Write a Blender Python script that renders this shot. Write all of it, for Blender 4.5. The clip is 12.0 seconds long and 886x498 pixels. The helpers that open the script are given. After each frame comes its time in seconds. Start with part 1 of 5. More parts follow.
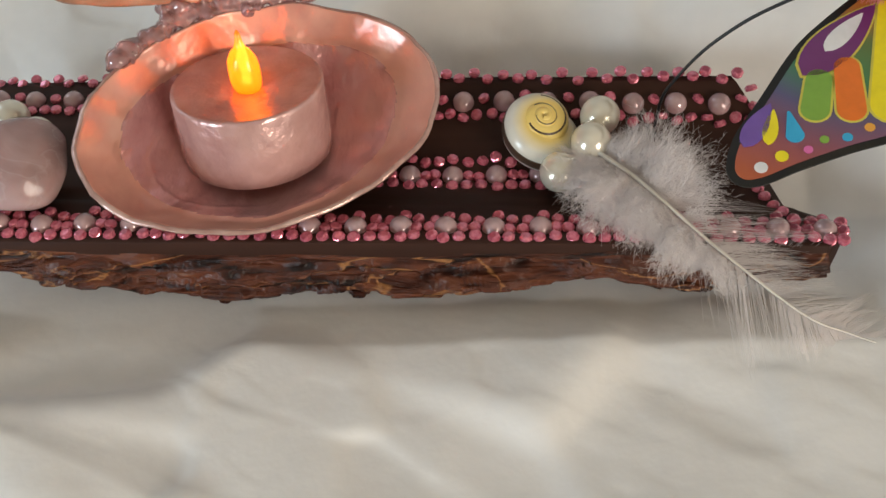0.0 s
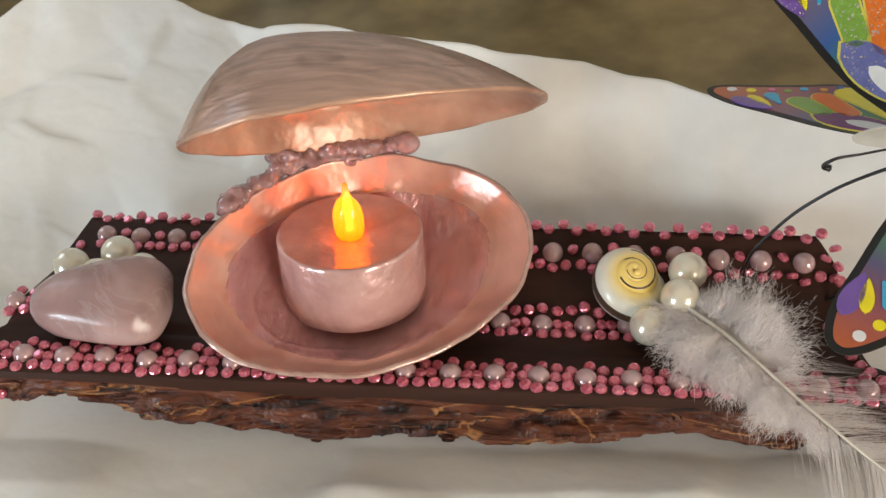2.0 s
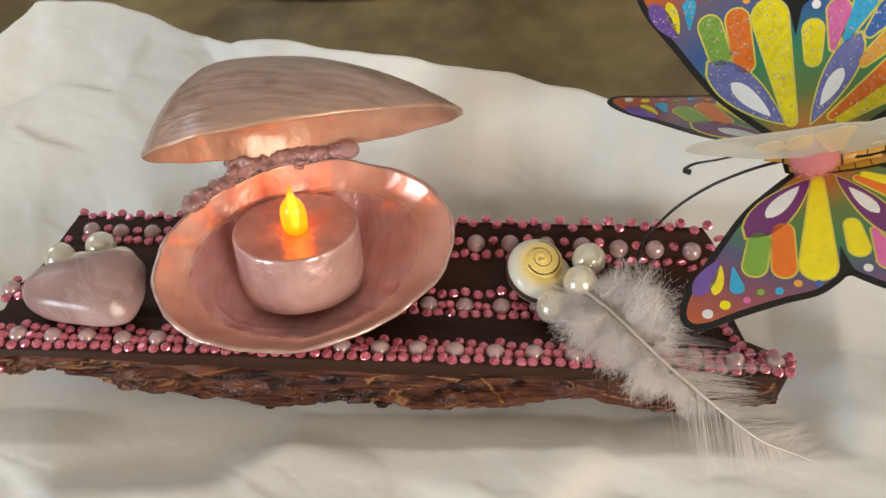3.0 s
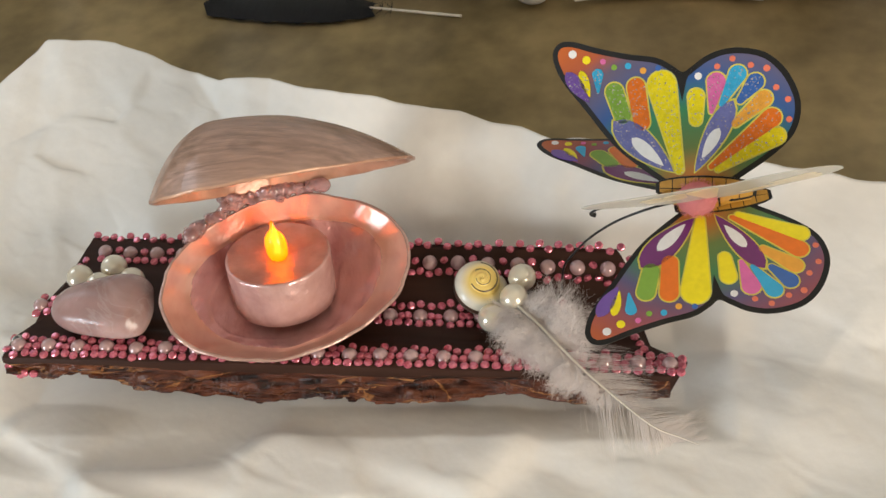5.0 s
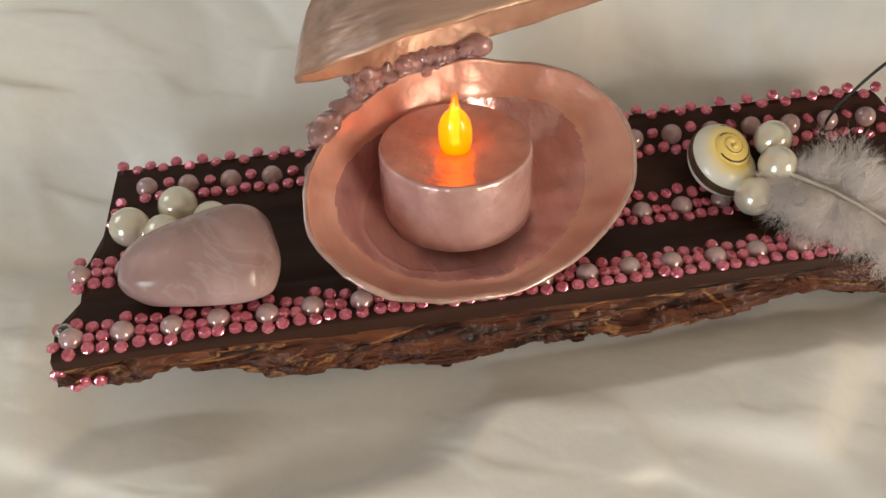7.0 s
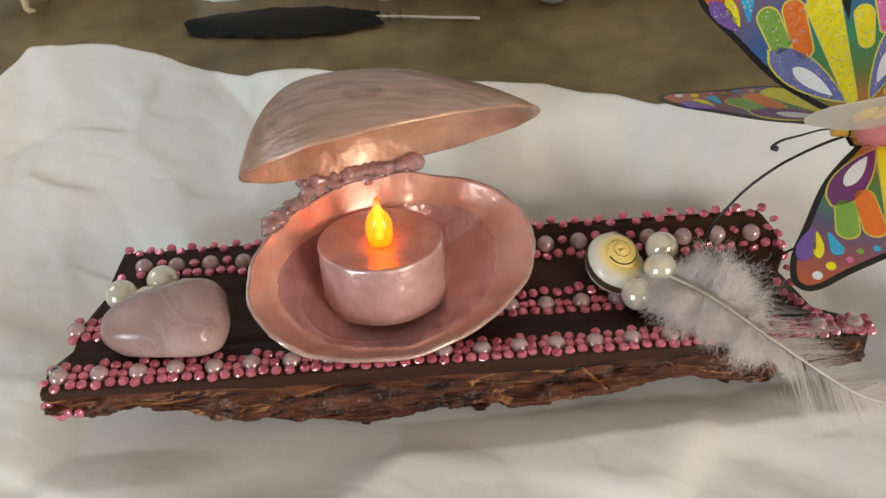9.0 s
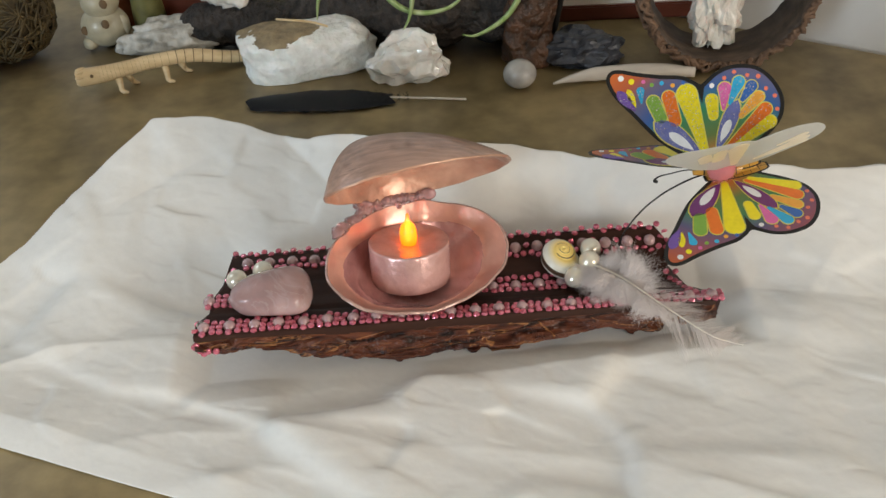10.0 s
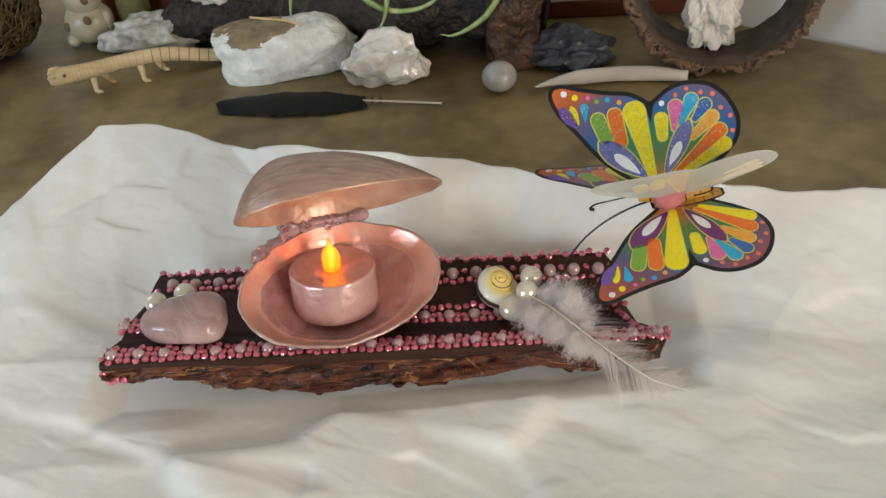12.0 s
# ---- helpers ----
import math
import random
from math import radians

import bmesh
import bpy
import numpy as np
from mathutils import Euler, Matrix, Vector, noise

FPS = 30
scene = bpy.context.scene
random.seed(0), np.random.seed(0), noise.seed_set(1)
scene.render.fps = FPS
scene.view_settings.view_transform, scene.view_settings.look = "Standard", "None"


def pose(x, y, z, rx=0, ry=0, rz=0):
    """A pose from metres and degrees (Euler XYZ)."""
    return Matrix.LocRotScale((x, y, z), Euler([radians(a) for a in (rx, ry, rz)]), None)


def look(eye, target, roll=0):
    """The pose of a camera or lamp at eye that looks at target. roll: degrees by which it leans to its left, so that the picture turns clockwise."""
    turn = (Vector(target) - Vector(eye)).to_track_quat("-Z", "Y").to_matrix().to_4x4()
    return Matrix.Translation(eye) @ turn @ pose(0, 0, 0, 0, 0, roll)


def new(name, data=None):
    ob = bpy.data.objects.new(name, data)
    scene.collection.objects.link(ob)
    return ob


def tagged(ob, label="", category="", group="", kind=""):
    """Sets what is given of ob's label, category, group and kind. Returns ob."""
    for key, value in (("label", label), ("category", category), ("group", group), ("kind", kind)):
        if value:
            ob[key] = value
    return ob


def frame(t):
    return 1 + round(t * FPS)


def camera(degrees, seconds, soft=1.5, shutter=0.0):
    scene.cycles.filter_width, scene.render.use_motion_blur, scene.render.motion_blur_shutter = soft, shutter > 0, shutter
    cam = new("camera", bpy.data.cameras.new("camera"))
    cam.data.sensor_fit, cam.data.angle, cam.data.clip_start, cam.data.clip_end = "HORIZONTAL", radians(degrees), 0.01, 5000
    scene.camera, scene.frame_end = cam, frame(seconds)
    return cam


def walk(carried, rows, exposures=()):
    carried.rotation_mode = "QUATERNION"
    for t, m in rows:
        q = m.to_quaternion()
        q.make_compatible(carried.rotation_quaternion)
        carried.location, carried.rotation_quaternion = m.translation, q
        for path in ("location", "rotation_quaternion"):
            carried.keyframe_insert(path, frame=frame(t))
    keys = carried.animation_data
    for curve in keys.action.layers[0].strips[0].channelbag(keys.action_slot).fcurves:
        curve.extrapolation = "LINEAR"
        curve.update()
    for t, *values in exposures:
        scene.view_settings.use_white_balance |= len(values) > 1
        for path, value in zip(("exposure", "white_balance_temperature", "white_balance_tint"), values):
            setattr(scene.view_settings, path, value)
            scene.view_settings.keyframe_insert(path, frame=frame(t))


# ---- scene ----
cam = camera(48.00, 12.0)
EXPOSURES = [(0.0, -0.24, 6500, 14), (0.5, -0.20, 6600, 14), (1.0, -0.12, 6600, 14), (1.5, 0.0, 6600, 14), (4.5, -0.04, 6850, 15), (6.0, 0.02, 6800, 15), (6.5, -0.06, 6950, 15), (7.0, -0.25, 7150, 15), (7.6, -0.14, 7250, 15), (9.4, -0.16, 6450, 13), (12.0, -0.15, 6400, 13)]
PATH = [
    (0, (0.07486, -0.15334, 0.19604), (0.04122, 0.03777, -0.03276), -9.19),
    (0.5, (0.06310, -0.14623, 0.18732), (0.03233, 0.04788, -0.03933), -7.46),
    (1, (0.05802, -0.14843, 0.20022), (0.02057, 0.05965, -0.01261), -7.46),
    (1.5, (0.05953, -0.15100, 0.20771), (0.01864, 0.06378, 0.00230), -7.69),
    (2, (0.06078, -0.15330, 0.20920), (0.01836, 0.06184, 0.00446), -8.16),
    (2.5, (0.07500, -0.17850, 0.23650), (0.02940, 0.03475, 0.03075), -9.20),
    (2.7, (0.08280, -0.17350, 0.23200), (0.03630, 0.03820, 0.02475), -9.50),
    (4.3, (0.10328, -0.21216, 0.28133), (0.05101, -0.00307, 0.07265), -10.02),
    (4.5, (0.10658, -0.20339, 0.28591), (0.05665, 0.00172, 0.07275), -10.03),
    (5, (0.11289, -0.19980, 0.29228), (0.06721, 0.00070, 0.07385), -10.54),
    (5.5, (0.07272, -0.17856, 0.27747), (0.04126, 0.01713, 0.05227), -9.82),
    (6, (0.00786, -0.14078, 0.27620), (-0.00162, 0.04752, 0.04285), -7.24),
    (6.3, (-0.01862, -0.13191, 0.27170), (-0.01533, 0.05417, 0.03513), -5.71),
    (6.5, (-0.02995, -0.13226, 0.26521), (-0.01261, 0.04949, 0.02716), -3.55),
    (6.7, (-0.02708, -0.13628, 0.24757), (-0.00485, 0.04347, 0.01061), -3.25),
    (7, (-0.02629, -0.14180, 0.21126), (-0.00007, 0.04818, -0.01943), -2.92),
    (7.5, (-0.01294, -0.14290, 0.19737), (0.00689, 0.06486, -0.01814), -4.02),
    (7.7, (-0.00740, -0.14653, 0.19939), (0.01139, 0.06798, -0.00949), -4.03),
    (9.3, (0.02400, -0.23394, 0.26300), (0.02000, -0.01058, 0.07450), -6.60),
    (9.4, (0.01600, -0.27556, 0.28480), (0.01680, -0.04768, 0.10150), -5.40),
    (9.5, (-0.00384, -0.30589, 0.30333), (0.01372, -0.07201, 0.11628), -3.41),
    (10, (0.00426, -0.33626, 0.31696), (0.01252, -0.09865, 0.13400), -4.83),
    (10.5, (0.02488, -0.32652, 0.30610), (0.02634, -0.08911, 0.12270), -6.19),
    (11, (0.03553, -0.32062, 0.31124), (0.03212, -0.08479, 0.12585), -6.81),
    (11.5, (0.05751, -0.32021, 0.32328), (0.04879, -0.08397, 0.13858), -7.07),
    (12, (0.07261, -0.30126, 0.30965), (0.05659, -0.06687, 0.12308), -7.44),
]
walk(cam, [(t, look(eye, target, roll)) for t, eye, target, roll in PATH], EXPOSURES)

# ---- world, window light ----
ALONG, TO_WALL = Vector((0.793, -0.61, 0)), Vector((0.61, 0.793, 0))


def room(a, b, z):
    """A place from metres along the far wall, metres towards it, and height over the table."""
    return ALONG * a + TO_WALL * b + Vector((0, 0, z))


world = bpy.data.worlds.new("sky")
scene.world = world
world.use_nodes = True
sky = world.node_tree.nodes.new("ShaderNodeTexSky")
sky.sky_type, sky.sun_disc = "NISHITA", False
sky.sun_elevation, sky.sun_rotation = radians(38), radians(120)
world.node_tree.nodes["Background"].inputs["Strength"].default_value = 0.12
world.node_tree.links.new(sky.outputs["Color"], world.node_tree.nodes["Background"].inputs["Color"])


def window_light(name, eye, wide, high, watts, color):
    lamp = new(name, bpy.data.lights.new(name, "AREA"))
    lamp.data.shape, lamp.data.size, lamp.data.size_y = "RECTANGLE", wide, high
    lamp.data.energy, lamp.data.color = watts, color
    lamp.matrix_world = look(eye, room(0, 0, 0.05))


window_light("window_daylight_south", room(-0.30, -2.14, 0.47), 0.60, 0.8, 28, (0.73, 0.90, 1.0))
window_light("window_daylight_west", room(-1.40, -0.30, 1.05), 0.70, 0.80, 4, (0.80, 0.92, 1.0))
window_light("window_daylight_east", room(2.14, -0.45, 0.46), 0.70, 0.9, 31, (1.0, 0.90, 0.74))


# ---- materials ----
def material(name, color, rough=0.5, metal=0.0, coat=0.0, bump=0.0, scale=400.0, vary=0.25, stretch=(1, 1, 1), sss=0.0,
             transmission=0.0, emit=None, power=0.0, tint=None, large=60.0, detail=6.0, ior=1.45, shine=0.5):
    """A procedural surface: colour varied at two scales, roughness varied, fine relief."""
    m = bpy.data.materials.new(name)
    m.use_nodes = True
    nodes, links = m.node_tree.nodes, m.node_tree.links
    p = nodes["Principled BSDF"]
    p.inputs["Roughness"].default_value, p.inputs["Metallic"].default_value = rough, metal
    p.inputs["Coat Weight"].default_value, p.inputs["Coat Roughness"].default_value = coat, 0.08
    p.inputs["Transmission Weight"].default_value, p.inputs["IOR"].default_value = transmission, ior
    p.inputs["Specular IOR Level"].default_value = shine
    if sss:
        p.inputs["Subsurface Weight"].default_value, p.inputs["Subsurface Scale"].default_value = sss, 0.004
        p.inputs["Subsurface Radius"].default_value = (1.0, 0.6, 0.5)
    if emit:
        p.inputs["Emission Color"].default_value, p.inputs["Emission Strength"].default_value = (*emit, 1), power
    co = nodes.new("ShaderNodeTexCoord")
    mp = nodes.new("ShaderNodeMapping")
    mp.inputs["Scale"].default_value = stretch
    links.new(co.outputs["Object"], mp.inputs["Vector"])
    fine, broad = nodes.new("ShaderNodeTexNoise"), nodes.new("ShaderNodeTexNoise")
    for n, s in ((fine, scale), (broad, large)):
        n.inputs["Scale"].default_value, n.inputs["Detail"].default_value = s, detail
        links.new(mp.outputs["Vector"], n.inputs["Vector"])
    mixed = nodes.new("ShaderNodeMath")
    mixed.operation = "ADD"
    links.new(fine.outputs["Fac"], mixed.inputs[0])
    links.new(broad.outputs["Fac"], mixed.inputs[1])
    ramp = nodes.new("ShaderNodeMapRange")
    ramp.inputs["From Min"].default_value, ramp.inputs["From Max"].default_value = 0.7, 1.3
    links.new(mixed.outputs[0], ramp.inputs["Value"])
    blend = nodes.new("ShaderNodeMix")
    blend.data_type = "RGBA"
    other = tint or tuple(c * (1 - vary) for c in color)
    blend.inputs[6].default_value, blend.inputs[7].default_value = (*other, 1), (*color, 1)
    links.new(ramp.outputs["Result"], blend.inputs[0])
    links.new(blend.outputs[2], p.inputs["Base Color"])
    if bump:
        b = nodes.new("ShaderNodeBump")
        b.inputs["Strength"].default_value, b.inputs["Distance"].default_value = 1.0, bump
        links.new(mixed.outputs[0], b.inputs["Height"])
        links.new(b.outputs["Normal"], p.inputs["Normal"])
    return m


def see_through(m, color, alpha):
    """Lets part of the light straight through a thin sheet, and scatters part of it to the far side."""
    nodes, links = m.node_tree.nodes, m.node_tree.links
    out, p = nodes["Material Output"], nodes["Principled BSDF"]
    thin, clear = nodes.new("ShaderNodeBsdfTranslucent"), nodes.new("ShaderNodeBsdfTransparent")
    thin.inputs["Color"].default_value = (*color, 1)
    a, b = nodes.new("ShaderNodeMixShader"), nodes.new("ShaderNodeMixShader")
    a.inputs[0].default_value, b.inputs[0].default_value = 0.4, alpha
    links.new(p.outputs[0], a.inputs[1]), links.new(thin.outputs[0], a.inputs[2])
    links.new(a.outputs[0], b.inputs[1]), links.new(clear.outputs[0], b.inputs[2])
    links.new(b.outputs[0], out.inputs["Surface"])
    return m


TABLE = material("table_laminate", (0.44, 0.335, 0.165), 0.38, shine=0.4, bump=0.00006, scale=60, large=16, tint=(0.19, 0.142, 0.070), detail=9)
def crumpled_paper():
    """Thin white paper with a faint fibre grain."""
    m = material("tissue_paper", (0.84, 0.82, 0.78), 0.50, scale=190, large=42, vary=0.05, shine=0.35)
    nodes, links = m.node_tree.nodes, m.node_tree.links
    co, grain, bump = nodes.new("ShaderNodeTexCoord"), nodes.new("ShaderNodeTexNoise"), nodes.new("ShaderNodeBump")
    grain.inputs["Scale"].default_value, grain.inputs["Detail"].default_value = 260, 5
    bump.inputs["Distance"].default_value = 0.00012
    links.new(co.outputs["Object"], grain.inputs["Vector"]), links.new(grain.outputs["Fac"], bump.inputs["Height"])
    links.new(bump.outputs["Normal"], nodes["Principled BSDF"].inputs["Normal"])
    return m


PAPER = crumpled_paper()
DARKWOOD = material("dark_stained_wood", (0.050, 0.021, 0.014), 0.5, shine=0.2, bump=0.0002, scale=160, stretch=(0.12, 1, 1), vary=0.5)


def layered_bark():
    """Split, varnished bark: dark red-brown layers with thin pale torn edges that run along the plank."""
    m = material("split_bark", (0.1, 0.04, 0.02), 0.36, shine=0.4)
    nodes, links = m.node_tree.nodes, m.node_tree.links
    p = nodes["Principled BSDF"]
    co = nodes.new("ShaderNodeTexCoord")

    def grain(scale, size, detail, twist):
        mp, n = nodes.new("ShaderNodeMapping"), nodes.new("ShaderNodeTexNoise")
        mp.inputs["Scale"].default_value = scale
        n.inputs["Scale"].default_value, n.inputs["Detail"].default_value, n.inputs["Distortion"].default_value = size, detail, twist
        links.new(co.outputs["Object"], mp.inputs["Vector"]), links.new(mp.outputs["Vector"], n.inputs["Vector"])
        return n

    fine, layer = grain((0.16, 0.8, 1.0), 250, 7, 1.5), grain((0.13, 0.5, 1.0), 130, 3, 1.0)
    ramp, bump, plate = nodes.new("ShaderNodeValToRGB"), nodes.new("ShaderNodeBump"), nodes.new("ShaderNodeBump")
    stops = ((0.34, (0.010, 0.004, 0.003)), (0.45, (0.060, 0.017, 0.009)), (0.55, (0.110, 0.032, 0.015)), (0.66, (0.155, 0.050, 0.021)), (0.80, (0.22, 0.085, 0.033)))
    while len(ramp.color_ramp.elements) < len(stops):
        ramp.color_ramp.elements.new(0.5)
    for e, (at, c) in zip(ramp.color_ramp.elements, stops):
        e.position, e.color = at, (*c, 1)
    links.new(fine.outputs["Fac"], ramp.inputs[0])
    less, size, edge, pale = nodes.new("ShaderNodeMath"), nodes.new("ShaderNodeMath"), nodes.new("ShaderNodeMapRange"), nodes.new("ShaderNodeMix")
    less.operation, less.inputs[1].default_value, size.operation = "SUBTRACT", 0.53, "ABSOLUTE"
    edge.inputs["From Min"].default_value, edge.inputs["From Max"].default_value = 0.016, 0.003
    pale.data_type, pale.inputs[7].default_value = "RGBA", (0.33, 0.145, 0.052, 1)
    links.new(layer.outputs["Fac"], less.inputs[0]), links.new(less.outputs[0], size.inputs[0]), links.new(size.outputs[0], edge.inputs["Value"])
    links.new(edge.outputs["Result"], pale.inputs[0]), links.new(ramp.outputs["Color"], pale.inputs[6]), links.new(pale.outputs[2], p.inputs["Base Color"])
    plate.inputs["Distance"].default_value, bump.inputs["Distance"].default_value = 0.006, 0.0016
    links.new(layer.outputs["Fac"], plate.inputs["Height"]), links.new(fine.outputs["Fac"], bump.inputs["Height"])
    links.new(plate.outputs["Normal"], bump.inputs["Normal"]), links.new(bump.outputs["Normal"], p.inputs["Normal"])
    return m


def cloudy_quartz():
    """Polished rose quartz: clear greyish pink with milky clouds and thin veins inside."""
    m = material("rose_quartz", (0.54, 0.36, 0.35), 0.20, shine=0.3, coat=0.10, scale=90, large=40, sss=0.55, tint=(0.40, 0.265, 0.26), transmission=0.22)
    nodes, links = m.node_tree.nodes, m.node_tree.links
    p = nodes["Principled BSDF"]
    co, cloud, veil, vein, less, size, edge = (nodes.new("ShaderNode" + k) for k in ("TexCoord", "TexNoise", "MapRange", "TexNoise", "Math", "Math", "MapRange"))
    milk, thread = nodes.new("ShaderNodeMix"), nodes.new("ShaderNodeMix")
    cloud.inputs["Scale"].default_value, cloud.inputs["Detail"].default_value, cloud.inputs["Distortion"].default_value = 75, 5, 0.8
    vein.inputs["Scale"].default_value, vein.inputs["Detail"].default_value, vein.inputs["Distortion"].default_value = 60, 4, 1.4
    veil.inputs["From Min"].default_value, veil.inputs["From Max"].default_value, veil.inputs["To Max"].default_value = 0.46, 0.72, 0.75
    less.operation, less.inputs[1].default_value, size.operation = "SUBTRACT", 0.5, "ABSOLUTE"
    edge.inputs["From Min"].default_value, edge.inputs["From Max"].default_value, edge.inputs["To Max"].default_value = 0.030, 0.002, 0.22
    for mix, tone in ((milk, (0.66, 0.49, 0.48, 1)), (thread, (0.70, 0.60, 0.58, 1))):
        mix.data_type, mix.inputs[7].default_value = "RGBA", tone
    for n in (cloud, vein):
        links.new(co.outputs["Object"], n.inputs["Vector"])
    links.new(cloud.outputs["Fac"], veil.inputs["Value"]), links.new(veil.outputs["Result"], milk.inputs[0])
    links.new(vein.outputs["Fac"], less.inputs[0]), links.new(less.outputs[0], size.inputs[0]), links.new(size.outputs[0], edge.inputs["Value"]), links.new(edge.outputs["Result"], thread.inputs[0])
    links.new(p.inputs["Base Color"].links[0].from_socket, milk.inputs[6]), links.new(milk.outputs[2], thread.inputs[6]), links.new(thread.outputs[2], p.inputs["Base Color"])
    return m


BARK = layered_bark()
GEM = material("pink_rhinestone", (0.92, 0.30, 0.38), 0.10, coat=1.0, scale=1100, tint=(0.55, 0.09, 0.16), metal=0.45)
SMALLPEARL = material("rose_pearl", (0.62, 0.43, 0.43), 0.20, metal=0.2, coat=1.0, scale=300, tint=(0.42, 0.275, 0.285))
PEARL = material("cream_pearl", (0.85, 0.79, 0.65), 0.22, metal=0.4, coat=0.8, scale=200, vary=0.08)
SHELL_IN = material("pearly_pink_paint", (0.84, 0.50, 0.48), 0.20, metal=0.45, coat=0.8, bump=0.0022, scale=100, large=34, stretch=(1, 0.4, 1), tint=(0.50, 0.24, 0.235), detail=4.5)
SHELL_OUT = material("pearly_mauve_paint", (0.62, 0.385, 0.295), 0.34, metal=0.3, coat=0.4, bump=0.00030, scale=420, stretch=(0.10, 1, 1), tint=(0.33, 0.205, 0.155))
GLUE = material("pink_glue", (0.80, 0.46, 0.45), 0.05, coat=1.0, scale=350, vary=0.45, transmission=0.60)
CANDLE = material("pearly_candle_paint", (0.78, 0.50, 0.46), 0.27, metal=0.35, coat=0.7, bump=0.0010, scale=150, large=55, tint=(0.56, 0.32, 0.30), detail=4.5)
FLAME = see_through(material("amber_bulb", (1.0, 0.36, 0.02), 0.10, coat=0.8, emit=(1.0, 0.20, 0.002), power=0.8, scale=250, vary=0.2), (1.0, 0.42, 0.05), 0.05)
CORE = material("lit_core", (1.0, 0.7, 0.2), 0.3, emit=(1.0, 0.43, 0.04), power=18, vary=0.1)
QUARTZ = cloudy_quartz()
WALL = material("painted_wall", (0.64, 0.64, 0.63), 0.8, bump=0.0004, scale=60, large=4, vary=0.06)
# For the unseen walls: warm tone picked for the bounce light it gives.
BOUNCE_WALL = material("unseen_bounce_wall", (0.50, 0.43, 0.33), 0.8, bump=0.0004, scale=60, large=4, vary=0.1)
FLOOR = material("floor_boards", (0.30, 0.20, 0.12), 0.5, scale=30, large=4, stretch=(0.2, 1, 1), vary=0.4)
# Ceiling is never in view; its pale tone throws soft light down.
CEIL = material("bounce_ceiling", (0.72, 0.66, 0.56), 0.85, scale=60, large=4, vary=0.05)
WHITE_ROCK = material("white_quartzite", (0.90, 0.90, 0.87), 0.42, bump=0.0022, scale=190, large=60, tint=(0.66, 0.65, 0.60), sss=0.2)
RUST_ROCK = material("stained_rock_top", (0.36, 0.27, 0.15), 0.75, bump=0.0020, scale=200, large=70, tint=(0.17, 0.13, 0.08))
CRYSTAL = material("milky_crystal", (0.84, 0.82, 0.78), 0.16, coat=0.5, bump=0.0012, scale=170, large=70, tint=(0.60, 0.56, 0.50), sss=0.25)
COAL = material("dark_mineral", (0.075, 0.080, 0.095), 0.35, bump=0.0016, scale=180, large=60, tint=(0.012, 0.012, 0.015))
LOG = material("black_bark", (0.060, 0.046, 0.038), 0.6, bump=0.006, scale=190, large=60, tint=(0.006, 0.005, 0.004))
BROWN_STUMP = material("brown_burl", (0.12, 0.055, 0.028), 0.35, bump=0.005, scale=170, large=60, tint=(0.010, 0.007, 0.005))
LIZARD = material("pale_carved_wood", (0.74, 0.57, 0.34), 0.45, bump=0.0001, scale=300, stretch=(0.2, 1, 1), tint=(0.56, 0.40, 0.21))
SHALLOW = material("shallow_cut", (0.42, 0.28, 0.14), 0.7, vary=0.3)
SLIT = material("dark_slit", (0.16, 0.10, 0.05), 0.8)
GREY_EGG = material("grey_polished_stone", (0.44, 0.42, 0.39), 0.30, coat=0.25, scale=120, tint=(0.28, 0.265, 0.245))
CROW = material("black_vane", (0.012, 0.012, 0.015), 0.45, scale=400, stretch=(1, 0.2, 1), bump=0.0002)
HORN = material("pale_quill", (0.72, 0.68, 0.60), 0.35, scale=200, vary=0.15)
BONE = material("bleached_driftwood", (0.66, 0.60, 0.53), 0.6, bump=0.0004, scale=120, stretch=(0.15, 1, 1), vary=0.3)
CHOLLA = material("cactus_wood", (0.21, 0.125, 0.075), 0.65, bump=0.0016, scale=180, large=70, tint=(0.06, 0.035, 0.024))
CHOLLA_IN = material("cactus_wood_hollow", (0.12, 0.08, 0.055), 0.6, bump=0.0012, scale=140, large=50, stretch=(0.4, 1, 1), tint=(0.015, 0.010, 0.007))
GREY_QUARTZ = material("grey_white_quartz", (0.62, 0.60, 0.55), 0.35, bump=0.0016, scale=180, large=60, tint=(0.26, 0.24, 0.20))
BLACK = material("black_wire", (0.010, 0.010, 0.010), 0.35)


# ---- builders ----
def origin_of(ob):
    at = Vector((0, 0, 0))
    while ob is not None:
        at, ob = at + ob.location, ob.parent
    return at


def finish(name, bm, mats, smooth=True):
    bmesh.ops.recalc_face_normals(bm, faces=bm.faces)
    me = bpy.data.meshes.new(name)
    bm.to_mesh(me)
    bm.free()
    for m in mats if isinstance(mats, (list, tuple)) else [mats]:
        me.materials.append(m)
    if smooth:
        me.polygons.foreach_set("use_smooth", [True] * len(me.polygons))
    return me


def part(name, bm, mats, parent, label="", smooth=True):
    """Links a bmesh, given in world places, as one mesh under a thing or a part."""
    me = finish(name, bm, mats, smooth)
    me.transform(Matrix.Translation(-origin_of(parent)))
    ob = new(name, me)
    ob.parent = parent
    return tagged(ob, label)


def thing(name, base, label, category, group="", kind=""):
    ob = new(name)
    ob.location, ob.empty_display_size = base, 0.01
    return tagged(ob, label, category, group, kind)


def solo(name, bm, mats, base, label, category="", group="", kind="", smooth=True):
    """One top-level mesh whose origin is its base."""
    me = finish(name, bm, mats, smooth)
    me.transform(Matrix.Translation(-Vector(base)))
    ob = new(name, me)
    ob.location = base
    return tagged(ob, label, category, group, kind)


